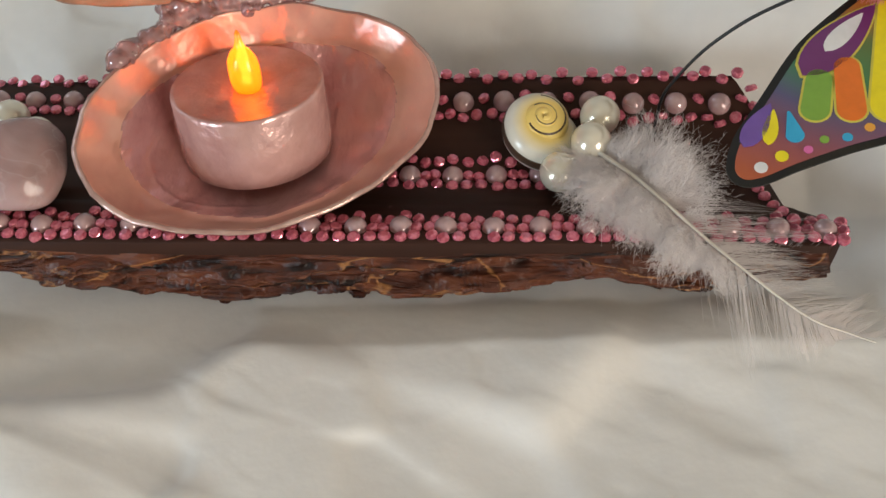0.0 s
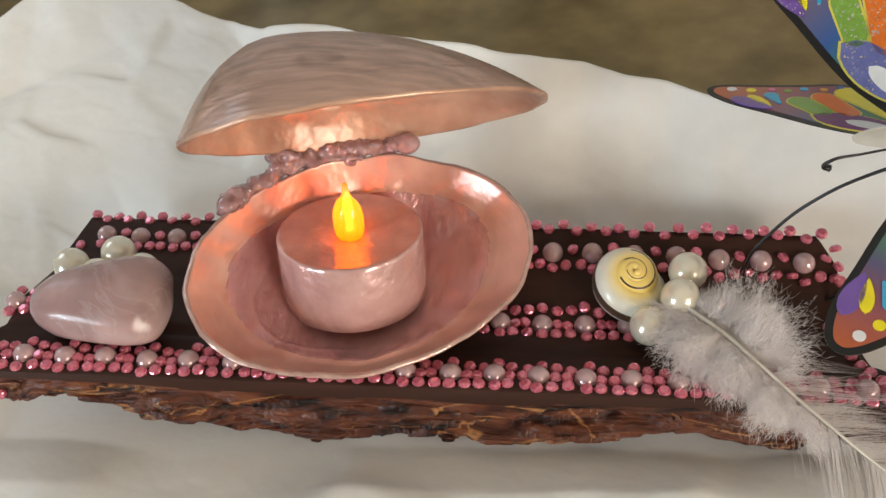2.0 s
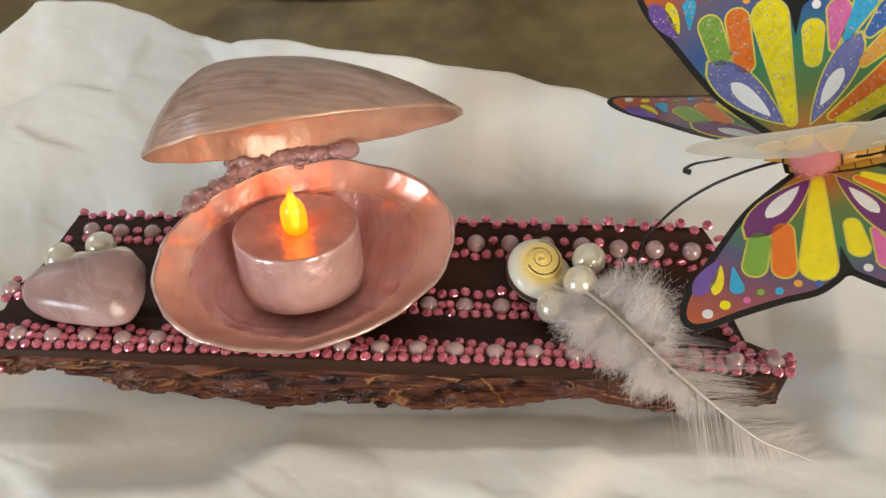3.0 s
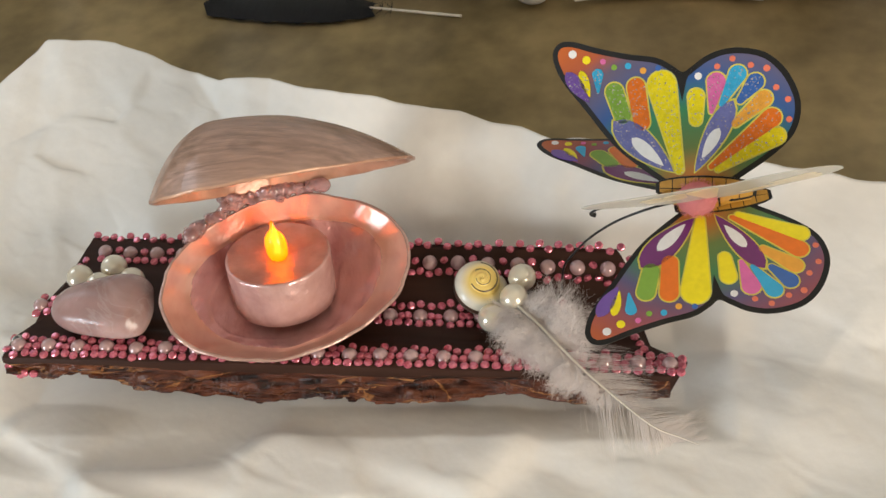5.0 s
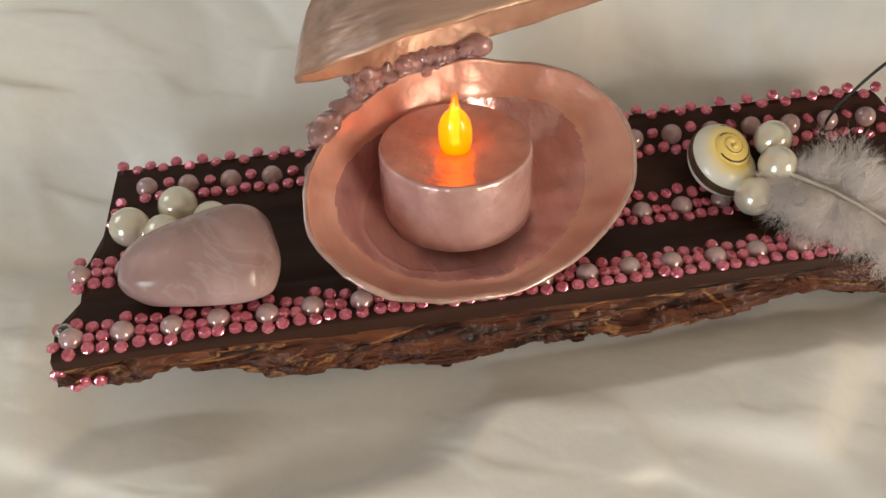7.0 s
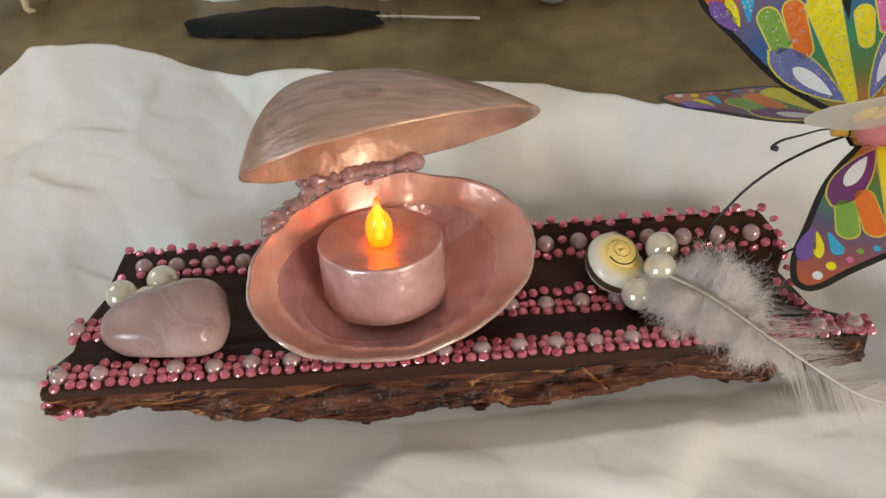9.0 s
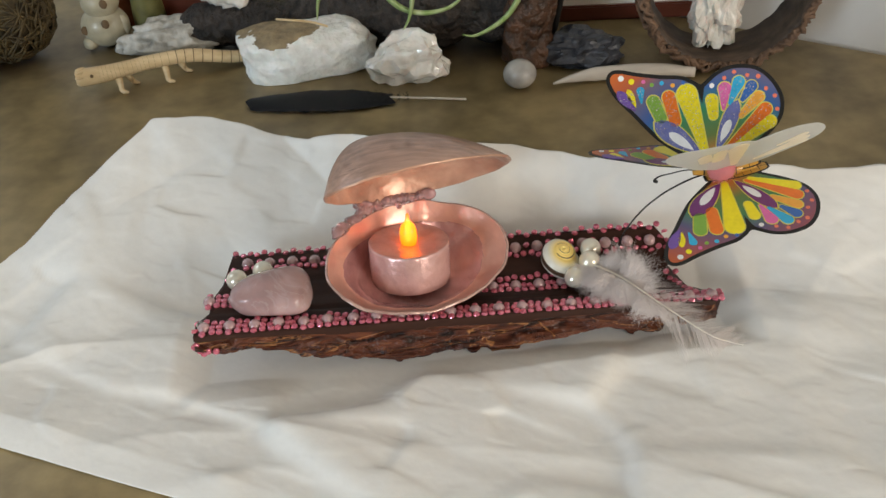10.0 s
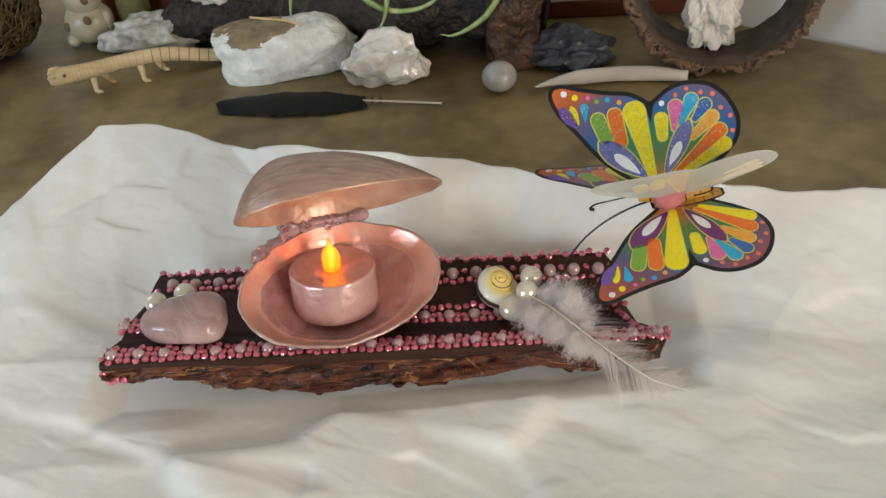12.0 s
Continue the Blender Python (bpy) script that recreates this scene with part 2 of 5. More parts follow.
def box(bm, lo, hi, m=Matrix.Identity(4), mat=0):
    vs = [bm.verts.new(m @ Vector((x, y, z))) for x in (lo[0], hi[0]) for y in (lo[1], hi[1]) for z in (lo[2], hi[2])]
    for f in ((0, 1, 3, 2), (4, 6, 7, 5), (0, 4, 5, 1), (2, 3, 7, 6), (0, 2, 6, 4), (1, 5, 7, 3)):
        bm.faces.new([vs[i] for i in f]).material_index = mat
    return bm


def loops(bm, rings, closed=True, caps=True, mat=0):
    """Skins rings of points, each ring of the same count."""
    rows = [[bm.verts.new(p) for p in ring] for ring in rings]
    n = len(rows[0])
    for a, b in zip(rows, rows[1:]):
        for i in range(n if closed else n - 1):
            bm.faces.new((a[i], a[(i + 1) % n], b[(i + 1) % n], b[i])).material_index = mat
    if caps:
        bm.faces.new(rows[0][::-1]).material_index = mat
        bm.faces.new(rows[-1]).material_index = mat
    return rows


def tube(bm, path, radii, n=8, mat=0, caps=True):
    """A round tube along places, with a radius at each."""
    rings, side = [], None
    for i, p in enumerate(path):
        ahead = (Vector(path[min(i + 1, len(path) - 1)]) - Vector(path[max(i - 1, 0)])).normalized()
        if side is None:
            side = ahead.orthogonal().normalized()
        side = (side - ahead * side.dot(ahead)).normalized()
        up, r = ahead.cross(side), radii[i] if isinstance(radii, (list, tuple)) else radii
        rings.append([Vector(p) + r * (math.cos(2 * math.pi * k / n) * side + math.sin(2 * math.pi * k / n) * up) for k in range(n)])
    return loops(bm, rings, True, caps, mat)


def smooth_path(points, steps=8):
    """A Catmull-Rom line through places."""
    ps = [Vector(p) for p in points]
    ps = [2 * ps[0] - ps[1], *ps, 2 * ps[-1] - ps[-2]]
    out = []
    for a, b, c, d in zip(ps, ps[1:], ps[2:], ps[3:]):
        for k in range(steps):
            t = k / steps
            out.append(0.5 * (2 * b + (c - a) * t + (2 * a - 5 * b + 4 * c - d) * t * t + (3 * b - a - 3 * c + d) * t**3))
    return out + [ps[-2]]


def ball(bm, at, r, u=16, v=10, mat=0, scale=(1, 1, 1)):
    m = Matrix.Translation(at) @ Matrix.Diagonal((*scale, 1))
    made = bmesh.ops.create_uvsphere(bm, u_segments=u, v_segments=v, radius=r, matrix=m)
    for f in {f for x in made["verts"] for f in x.link_faces}:
        f.material_index = mat
    return made["verts"]


def stone(bm, at, half, rough=0.25, grain=2.0, seed=0.0, sub=4, flat=0.0, power=2.0, turn=0.0, facets=0.0):
    """A rock: a rounded block pushed in and out by noise, cut level at its base."""
    made = bmesh.ops.create_icosphere(bm, subdivisions=sub, radius=1.0)["verts"]
    rot = Matrix.Rotation(radians(turn), 3, "Z")
    off = Vector((seed * 7.3, seed * 3.1, seed * 1.7))
    for v in made:
        d = v.co.normalized()
        k = (abs(d.x)**power + abs(d.y)**power + abs(d.z)**power) ** (-1 / power)
        q = d * grain + off
        k *= 1 + rough * noise.fractal(q, 0.9, 2.1, 5)
        if facets:
            k *= 1 + facets * (noise.voronoi(q * 1.4)[0][0] - 0.4)
        p = d * k
        p = Vector((p.x * half[0], p.y * half[1], max(p.z, -1 + flat) * half[2]))
        v.co = rot @ p + Vector(at)
    return made


def lift(x, knots):
    return float(np.interp(x, [k[0] for k in knots], [k[1] for k in knots]))


# ---- the room ----
def wall_box(name, a0, a1, b0, b1, z0, z1, mat, hole=None):
    bm = bmesh.new()
    m = Matrix((ALONG.to_4d(), TO_WALL.to_4d(), (0, 0, 1, 0), (0, 0, 0, 1))).transposed()
    m[3][0] = m[3][1] = m[3][2] = 0
    m[0][3] = m[1][3] = m[2][3] = 0
    if hole:
        h0, h1, g0, g1 = hole
        for lo, hi in (((a0, b0, z0), (h0, b1, z1)), ((h1, b0, z0), (a1, b1, z1)), ((h0, b0, z0), (h1, b1, g0)), ((h0, b0, g1), (h1, b1, z1))):
            box(bm, lo, hi, m)
    else:
        box(bm, (a0, b0, z0), (a1, b1, z1), m)
    return solo(name, bm, mat, room((a0 + a1) / 2, (b0 + b1) / 2, z0), "plain painted room surface", "wall", kind="structure", smooth=False)


wall_box("wall_north", -1.44, 2.2, 0.388, 0.525, -0.76, 1.75, WALL)
# South, west and east walls: out of view, toned to send back warm light.
wall_box("wall_south", -1.44, 0.0, -2.32, -2.20, -0.76, 1.75, BOUNCE_WALL, hole=(-0.62, 0.0, 0.14, 1.22))
wall_box("wall_south", 0.0, 2.2, -2.32, -2.20, -0.76, 1.75, BOUNCE_WALL)
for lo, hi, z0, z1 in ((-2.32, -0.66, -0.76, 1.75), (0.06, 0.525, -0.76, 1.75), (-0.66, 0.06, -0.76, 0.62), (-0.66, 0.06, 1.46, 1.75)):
    wall_box("wall_west", -1.56, -1.44, lo, hi, z0, z1, BOUNCE_WALL)
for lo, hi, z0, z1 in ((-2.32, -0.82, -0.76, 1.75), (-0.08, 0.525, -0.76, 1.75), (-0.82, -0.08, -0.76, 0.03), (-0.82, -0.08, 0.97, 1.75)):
    wall_box("wall_east", 2.2, 2.32, lo, hi, z0, z1, BOUNCE_WALL)
tagged(wall_box("floor", -1.56, 2.32, -2.32, 0.525, -0.86, -0.76, FLOOR), "brown wooden floor of the room", "floor")
tagged(wall_box("ceiling", -1.56, 2.32, -2.32, 0.525, 1.75, 1.85, CEIL), "plain unseen ceiling, pale to bounce light", "ceiling")


def build_table():
    top = thing("table", (0.0, 0.0, -0.76), "brown mottled laminate table with a satin top", "table")
    bm = bmesh.new()
    m = Matrix((ALONG.to_4d(), TO_WALL.to_4d(), (0, 0, 1, 0), (0, 0, 0, 1))).transposed()
    for i in range(3):
        m[i][3] = m[3][i] = 0
    box(bm, (-0.75, -0.55, -0.030), (0.55, 0.384, 0.0), m)
    bmesh.ops.bevel(bm, geom=list(bm.edges), offset=0.003, segments=2, affect="EDGES")
    part("tabletop", bm, TABLE, top)
    for a, b in ((-0.70, -0.50), (0.50, -0.50), (-0.70, 0.35), (0.50, 0.35)):
        bm = bmesh.new()
        box(bm, (a - 0.025, b - 0.025, -0.76), (a + 0.025, b + 0.025, -0.030), m)
        part("leg", bm, TABLE, top)


build_table()

# ---- the paper ----
BACK = ((-0.290, 0.018), (-0.198, 0.094), (-0.158, 0.137), (-0.134, 0.161), (-0.10, 0.156), (-0.056, 0.140), (0.0, 0.120), (0.03, 0.113), (0.06, 0.104), (0.10, 0.091), (0.23, 0.068), (0.40, 0.045))
RISE = ((-0.290, 0.001), (-0.198, 0.011), (-0.158, 0.034), (-0.134, 0.0445), (-0.10, 0.042), (-0.056, 0.033), (-0.028, 0.037), (0.0, 0.039), (0.03, 0.039), (0.06, 0.037), (0.10, 0.035), (0.14, 0.0308), (0.23, 0.0240), (0.40, 0.020))


def crumple(x, y, cell, slope, rng, soft):
    """Flat facets of about one size, each tilted its own way, that meet in creases."""
    c, s = math.cos(0.5), math.sin(0.5)
    u, v = (x * c - y * s) / cell, (x * s + y * c) / (cell * 0.62)
    su, sv = np.meshgrid(np.arange(math.floor(u.min()) - 1, u.max() + 2), np.arange(math.floor(v.min()) - 1, v.max() + 2))
    su, sv = (su + rng.uniform(-0.48, 0.48, su.shape)).ravel(), (sv + rng.uniform(-0.48, 0.48, sv.shape)).ravel()
    gu, gv, lift_by = (rng.normal(0, slope * cell, su.shape) for k in range(3))
    out = np.zeros_like(x)
    for i in range(x.shape[0]):
        near = (su > u[i].min() - 1.6) & (su < u[i].max() + 1.6) & (sv > v[i].min() - 1.6) & (sv < v[i].max() + 1.6)
        du, dv = u[i][:, None] - su[near][None, :], v[i][:, None] - sv[near][None, :]
        far = (du * du + dv * dv) / (2 * soft * soft)
        w = np.exp(far.min(axis=1, keepdims=True) - far)
        out[i] = (w * (gu[near] * du + gv[near] * dv * 0.62 + 0.35 * lift_by[near])).sum(axis=1) / w.sum(axis=1)
    return out


def build_paper():
    nx, ny = 420, 260
    rng = np.random.RandomState(7)
    x = np.linspace(-0.289, 0.40, nx + 1)[:, None] * np.ones((1, ny + 1))
    yf = -0.041 - 0.474 * (x + 0.165)
    yb = np.interp(x, [k[0] for k in BACK], [k[1] for k in BACK])
    y = yf + (yb - yf) * np.linspace(0, 1, ny + 1)[None, :]
    far = np.clip((x + 0.18) / 0.09, 0, 1)
    y0 = np.minimum(yb - 0.25 * (yb - yf), 0.052 * far * far * (3 - 2 * far) + (1 - far * far * (3 - 2 * far)) * (yf + 0.3 * (yb - yf)))
    t = np.clip((y - y0) / np.maximum(1e-4, yb - y0), 0, 1)
    rise = sum(w * np.interp(x + d, [k[0] for k in RISE], [k[1] for k in RISE]) for d, w in ((-0.018, 0.1), (-0.009, 0.2), (0, 0.4), (0.009, 0.2), (0.018, 0.1)))
    z = rise * t ** 1.2
    fold = crumple(x, y, 0.075, 0.042, rng, 0.20) + crumple(x, y, 0.032, 0.026, rng, 0.19) + crumple(x, y, 0.012, 0.017, rng, 0.18)
    for cx, cy, a, half, wide, high in ((-0.050, 0.128, -0.9, 0.032, 0.009, -0.0040), (-0.170, 0.020, 0.15, 0.050, 0.012, 0.0040), (-0.060, -0.045, -0.25, 0.070, 0.010, 0.0020),
                                        (0.060, -0.075, -0.30, 0.090, 0.014, 0.0020), (0.190, 0.010, 0.9, 0.060, 0.020, 0.0020), (-0.125, 0.125, 0.5, 0.030, 0.008, -0.0026)):
        u, v = (x - cx) * math.cos(a) + (y - cy) * math.sin(a), -(x - cx) * math.sin(a) + (y - cy) * math.cos(a)
        fold += high * np.exp(-(np.sqrt((v + 0.15 * u * u / half) ** 2 + 2e-7) / wide)) * np.exp(-(u / half) ** 2)
    calm = np.clip(np.minimum(np.minimum(x + 0.102, 0.148 - x), np.minimum(y + 0.014, 0.060 - y)) / 0.018 + 0.5, 0, 1)
    edge = 0.2 + 0.8 * np.clip((y - yf) / 0.015, 0, 1)
    z = np.maximum(0.0006, z + (fold + 0.0040) * (1 - calm) * edge)
    wob = 0.0010 * np.interp(x[:, 0], np.linspace(-0.3, 0.41, 60), rng.normal(0, 1, 60))
    verts = [(x[i, j], y[i, j] + wob[i] * j / ny, z[i, j]) for i in range(nx + 1) for j in range(ny + 1)]
    faces = [(i * (ny + 1) + j, (i + 1) * (ny + 1) + j, (i + 1) * (ny + 1) + j + 1, i * (ny + 1) + j + 1) for i in range(nx) for j in range(ny)]
    me = bpy.data.meshes.new("wrapping_paper")
    me.from_pydata(verts, [], faces)
    me.materials.append(PAPER)
    me.polygons.foreach_set("use_smooth", [True] * len(me.polygons))
    ob = tagged(new("wrapping_paper", me), "crumpled white tissue wrapping paper spread on the table", "paper")
    thick = ob.modifiers.new("thickness", "SOLIDIFY")
    thick.thickness, thick.offset = 0.00025, 1


build_paper()

# ---- the plank ----
LEFT_END = ((-0.006, -0.0965), (0.0035, -0.0962), (0.006, -0.0925), (0.0118, -0.0915), (0.0122, -0.0885), (0.0145, -0.0892), (0.0155, -0.0908), (0.021, -0.0912), (0.0265, -0.0875), (0.038, -0.0865), (0.051, -0.085))
RIGHT_END = ((-0.006, 0.136), (-0.003, 0.141), (0.002, 0.1425), (0.005, 0.135), (0.012, 0.129), (0.025, 0.1215), (0.030, 0.122), (0.036, 0.126), (0.044, 0.1245), (0.051, 0.120))
UNDER = ((-0.097, 0.0185), (-0.076, 0.018), (-0.059, 0.0165), (-0.05, 0.013), (-0.035, 0.0075), (-0.021, 0.005), (-0.008, 0.0018), (0.0, 0.0015), (0.013, 0.0035), (0.026, 0.0016), (0.038, 0.0008), (0.046, 0.0008), (0.052, 0.0035), (0.058, 0.0075), (0.075, 0.0072), (0.086, 0.0098), (0.093, 0.0055), (0.100, 0.0008), (0.108, 0.0012), (0.116, 0.006), (0.143, 0.008))


def skew(x, y):
    """The plank is wider at its left end: its back edge runs towards the front on the right."""
    return y * (1 - 1.2 * x * max(0.0, min(1.0, y / 0.0425)))


def plank_top(x, y):
    y = y / max(0.8, 1 - 1.2 * x * max(0.0, min(1.0, y / 0.0425)))
    front, mid, back = 0.0230 - 0.055 * x, 0.0185 - 0.085 * x, 0.0235 - 0.010 * x
    mid = max(mid, min(front, back) - 0.006)
    y = max(-0.01, min(0.055, y))
    z = front + (mid - front) * (y / 0.022) if y < 0.022 else mid + (back - mid) * (y - 0.022) / 0.023
    for groove in (0.0115 + 0.02 * (x - 0.05) * 0.1, 0.0325):
        z -= 0.0009 * math.exp(-((y - groove) / 0.0009) ** 2)
    return z


def build_plank():
    plank = thing("driftwood_plank", (0.02, 0.02, 0.0008), "dark-stained split bark plank edged with pink rhinestones on white paper", "plank")
    bm = bmesh.new()
    nx, ny, ns = 640, 30, 40
    rings, kinds = [], {}
    for i in range(nx + 1):
        s = i / nx
        ring = []
        for j in range(ny + 1):
            y = 0.051 - 0.057 * j / ny
            x = lift(y, LEFT_END) + (lift(y, RIGHT_END) - lift(y, LEFT_END)) * s
            ring.append((x, skew(x, y), plank_top(x, skew(x, y)) + 0.0003 * noise.noise(Vector((x * 60, y * 500, 0)))))
        x0 = lift(-0.006, LEFT_END) + (lift(-0.006, RIGHT_END) - lift(-0.006, LEFT_END)) * s
        low = lift(x0, UNDER) + 0.0012 * noise.noise(Vector((x0 * 180, 4, 0)))
        zt = plank_top(x0, -0.006)
        for k in range(1, ns + 1):
            t = k / ns
            z = zt + (max(0.0008, low) - zt) * t
            q = 5.0 * noise.fractal(Vector((x0 * 26, z * 190 + 2.2 * noise.noise(Vector((x0 * 40, 7, 0))), 1)), 0.9, 2.1, 3)
            step = math.floor(q)
            ledge = step + min(1.0, (q - step) * 5)  # plates of bark, one over another
            rough = noise.fractal(Vector((x0 * 160, z * 700, 3)), 0.8, 2.1, 3)
            skin = 0.20 + 0.06 * noise.noise(Vector((x0 * 35, 9, 0)))
            deep = min(1, max(0, t - skin) * 6)
            y = -0.006 - 0.0012 * math.sin(math.pi * min(1, t * 1.3)) - (0.0011 * ledge + 0.0004 * rough) * deep + 0.005 * max(0, t - 0.75)
            ring.append((x0, y, z))
            kinds[i, ny + k] = 0 if t < skin else 1
        for k in range(1, 11):
            y = -0.002 + 0.05 * k / 10
            x = lift(y, LEFT_END) + (lift(y, RIGHT_END) - lift(y, LEFT_END)) * s
            z = max(0.0008, low + 0.003 * math.sin(math.pi * k / 10) * noise.noise(Vector((x * 50, y * 50, 2))))
            ring.append((x, skew(x, y), min(z, plank_top(x, skew(x, y)) - 0.003)))
        rings.append(ring)
    loops(bm, rings)
    n = len(rings[0])
    bm.faces.ensure_lookup_table()
    for i in range(nx):
        for j in range(n):
            bm.faces[i * n + j].material_index = kinds.get((i, j + 1), 0 if j < ny else 1)
    part("board", bm, [DARKWOOD, BARK], plank)
    return plank


plank = build_plank()


# ---- rows of rhinestones and rose pearls on the plank ----
def gem_mesh(name, r, mat):
    bm = bmesh.new()
    rings = [[(r * a * math.cos(2 * math.pi * k / 10 + o), r * a * math.sin(2 * math.pi * k / 10 + o), r * h) for k in range(10)] for a, h, o in ((0.97, -0.3, 0), (1.0, 0.12, 0), (0.84, 0.44, 0.31), (0.56, 0.60, 0.0))]
    loops(bm, rings)
    return finish(name, bm, mat, smooth=False)


def half_pearl_mesh(name, r, mat):
    bm = bmesh.new()
    ball(bm, (0, 0, 0), r, 16, 9)
    return finish(name, bm, mat)


def build_rows():
    rng = random.Random(4)
    gem, bead = gem_mesh("rhinestone", 0.00158, GEM), half_pearl_mesh("rose_pearl", 0.0029, SMALLPEARL)
    base = origin_of(plank)

    def stick(me, x, y, up, tilt=(0, 0)):
        ob = new(me.name, me)
        ob.parent = plank
        slope = (plank_top(x + 0.001, y) - plank_top(x - 0.001, y)) / 0.002
        rise = (plank_top(x, y + 0.001) - plank_top(x, y - 0.001)) / 0.002
        ob.rotation_euler = (math.atan(rise) + tilt[0], -math.atan(slope) + tilt[1], rng.uniform(0, 6))
        ob.location = Vector((x, y, plank_top(x, y) + up)) - base

    def jit(a=0.00035):
        return rng.uniform(-a, a)

    for row, y0, x0, x1 in (("front", 0.0, -0.0922, 0.139), ("mid", 0.0225, -0.0923, 0.121), ("back", 0.0440, -0.0768, 0.1225)):
        k, pitch = 0, 0.01075 if row == "back" else 0.0109
        while x0 + k * pitch < x1:
            x = x0 + k * pitch + jit()
            k += 1
            if row == "mid" and (-0.080 < x < 0.022 or x > 0.10):
                continue
            y = (skew(x, y0) if row == "back" else y0 + (0.02 * (x - 0.06) if row == "mid" else 0)) + jit()
            stick(bead, x, y, -0.0001)
            if row == "front":
                spots = ((0, -0.0042), (0.0036, -0.0036), (0.0073, -0.0036), (0.0039, -0.0003), (0.0066, -0.0005), (0.0042, 0.0030), (0.0078, 0.0026), (0.0006, 0.0044))
            elif row == "mid":
                spots = ((0, -0.0042), (0.0036, -0.0034), (0.0072, -0.0034), (0.0040, 0.0002), (0.0067, -0.0001), (0.0002, 0.0043), (0.0040, 0.0034), (0.0074, 0.0036))
            else:
                spots = ((0, -0.0043), (0.0037, -0.0036), (0.0073, -0.0036), (0.0054, 0.0006))
            for dx, dy in spots:
                if x + dx < x1 + 0.002:
                    stick(gem, x + dx + jit(), y + dy + jit(), 0.0003)
    x, side = -0.0835, 1
    while x < 0.1245:
        stick(gem, x, skew(x, 0.0512 + (0.0008 if side > 0 else -0.0008)) + jit(0.0004), jit(0.0003), (-0.35, 0))
        side = -side
        x += 0.0036 + jit(0.0005)
    for t in range(6):
        stick(gem, 0.1245 + 0.0004 * t + jit(), 0.0405 - 0.0034 * t + jit(), 0.0)
    for t in range(7):
        stick(gem, 0.1215 + 0.0014 * t + jit(), 0.0235 - 0.0032 * t + jit(), 0.0002)
    for x, y in ((-0.0835, 0.0435), (-0.0845, 0.0400), (-0.0855, 0.0365), (-0.0955, 0.0030), (-0.0962, -0.0020), (0.1405, 0.0020), (0.1395, -0.0030)):
        stick(gem, x, y, 0.0, (0, -0.5 if x < 0 else 0.5))
    for x, y, z in ((-0.0950, -0.0062, 0.0205), (-0.0915, -0.0066, 0.0200), (-0.0962, -0.0060, 0.0235), (-0.0975, -0.0045, 0.0215), (-0.0880, -0.0068, 0.0198), (-0.0935, -0.0066, 0.0190)):
        ob = new("rhinestone", gem)
        ob.parent = plank
        ob.rotation_euler, ob.location = (1.5, 0, 0.3), Vector((x, y, z)) - base


build_rows()


def build_clear_stone():
    """One larger clear stone with a dark back at the front corner."""
    at = Vector((-0.0940, 0.0022, plank_top(-0.094, 0.0022)))
    bm = bmesh.new()
    rings = [[at + Vector((0.0021 * a * math.cos(2 * math.pi * k / 14), 0.0021 * a * math.sin(2 * math.pi * k / 14), 0.0021 * h)) for k in range(14)] for a, h in ((1.0, -0.2), (1.0, 0.3), (0.82, 0.55), (0.62, 0.60))]
    rows = loops(bm, rings)
    part("setting", bm, CLEAR_SILVER, plank, "pale silvery rim of a clear stone", smooth=False)
    bm = bmesh.new()
    ball(bm, at + Vector((0, 0, 0.0010)), 0.0013, 12, 8, scale=(1, 1, 0.5))
    part("clear_stone", bm, CLEAR_DARK, plank, "dark clear stone")


CLEAR_SILVER = material("silvery_setting", (0.62, 0.58, 0.52), 0.2, metal=0.7, scale=600)
CLEAR_DARK = material("dark_clear_stone", (0.03, 0.028, 0.026), 0.08, coat=1.0, scale=600)
build_clear_stone()

# ---- the clam shell ----
# Lid lining: the bulb's orange light is put into its peach colour.
SHELL_LID = material("lid_paint_with_glow", (0.68, 0.425, 0.30), 0.34, metal=0.25, coat=0.35, bump=0.0016, scale=85, large=30, tint=(0.38, 0.19, 0.125), detail=3.5)
# Stepped band inside the rim; its peach partly paints in the bulb's glow.
SHELL_BAND = material("pearly_paint_with_glow", (0.82, 0.49, 0.38), 0.28, metal=0.25, coat=0.5, bump=0.0009, scale=110, large=30, stretch=(1, 0.5, 1), tint=(0.62, 0.30, 0.24), detail=3.0)
SHELL_RIM = material("worn_pale_rim", (0.68, 0.48, 0.42), 0.24, metal=0.4, coat=0.5, bump=0.0005, scale=260, tint=(0.46, 0.25, 0.21))
LOW_C, LOW_N = Vector((0.0053, 0.0224, 0.0389)), Vector((0.166, -0.201, 0.965)).normalized()
UP_C, UP_A, UP_B, UP_N = Vector((0.0092, 0.0383, 0.0692)), Vector((0.942, 0.318, -0.104)), Vector((-0.296, 0.646, -0.704)), Vector((-0.157, 0.694, 0.703))
side_u = Vector((LOW_N.z, 0, -LOW_N.x)).normalized()
side_v = LOW_N.cross(side_u)
LOW_A, LOW_B = side_u * math.cos(0.371) + side_v * math.sin(0.371), -side_u * math.sin(0.371) + side_v * math.cos(0.371)


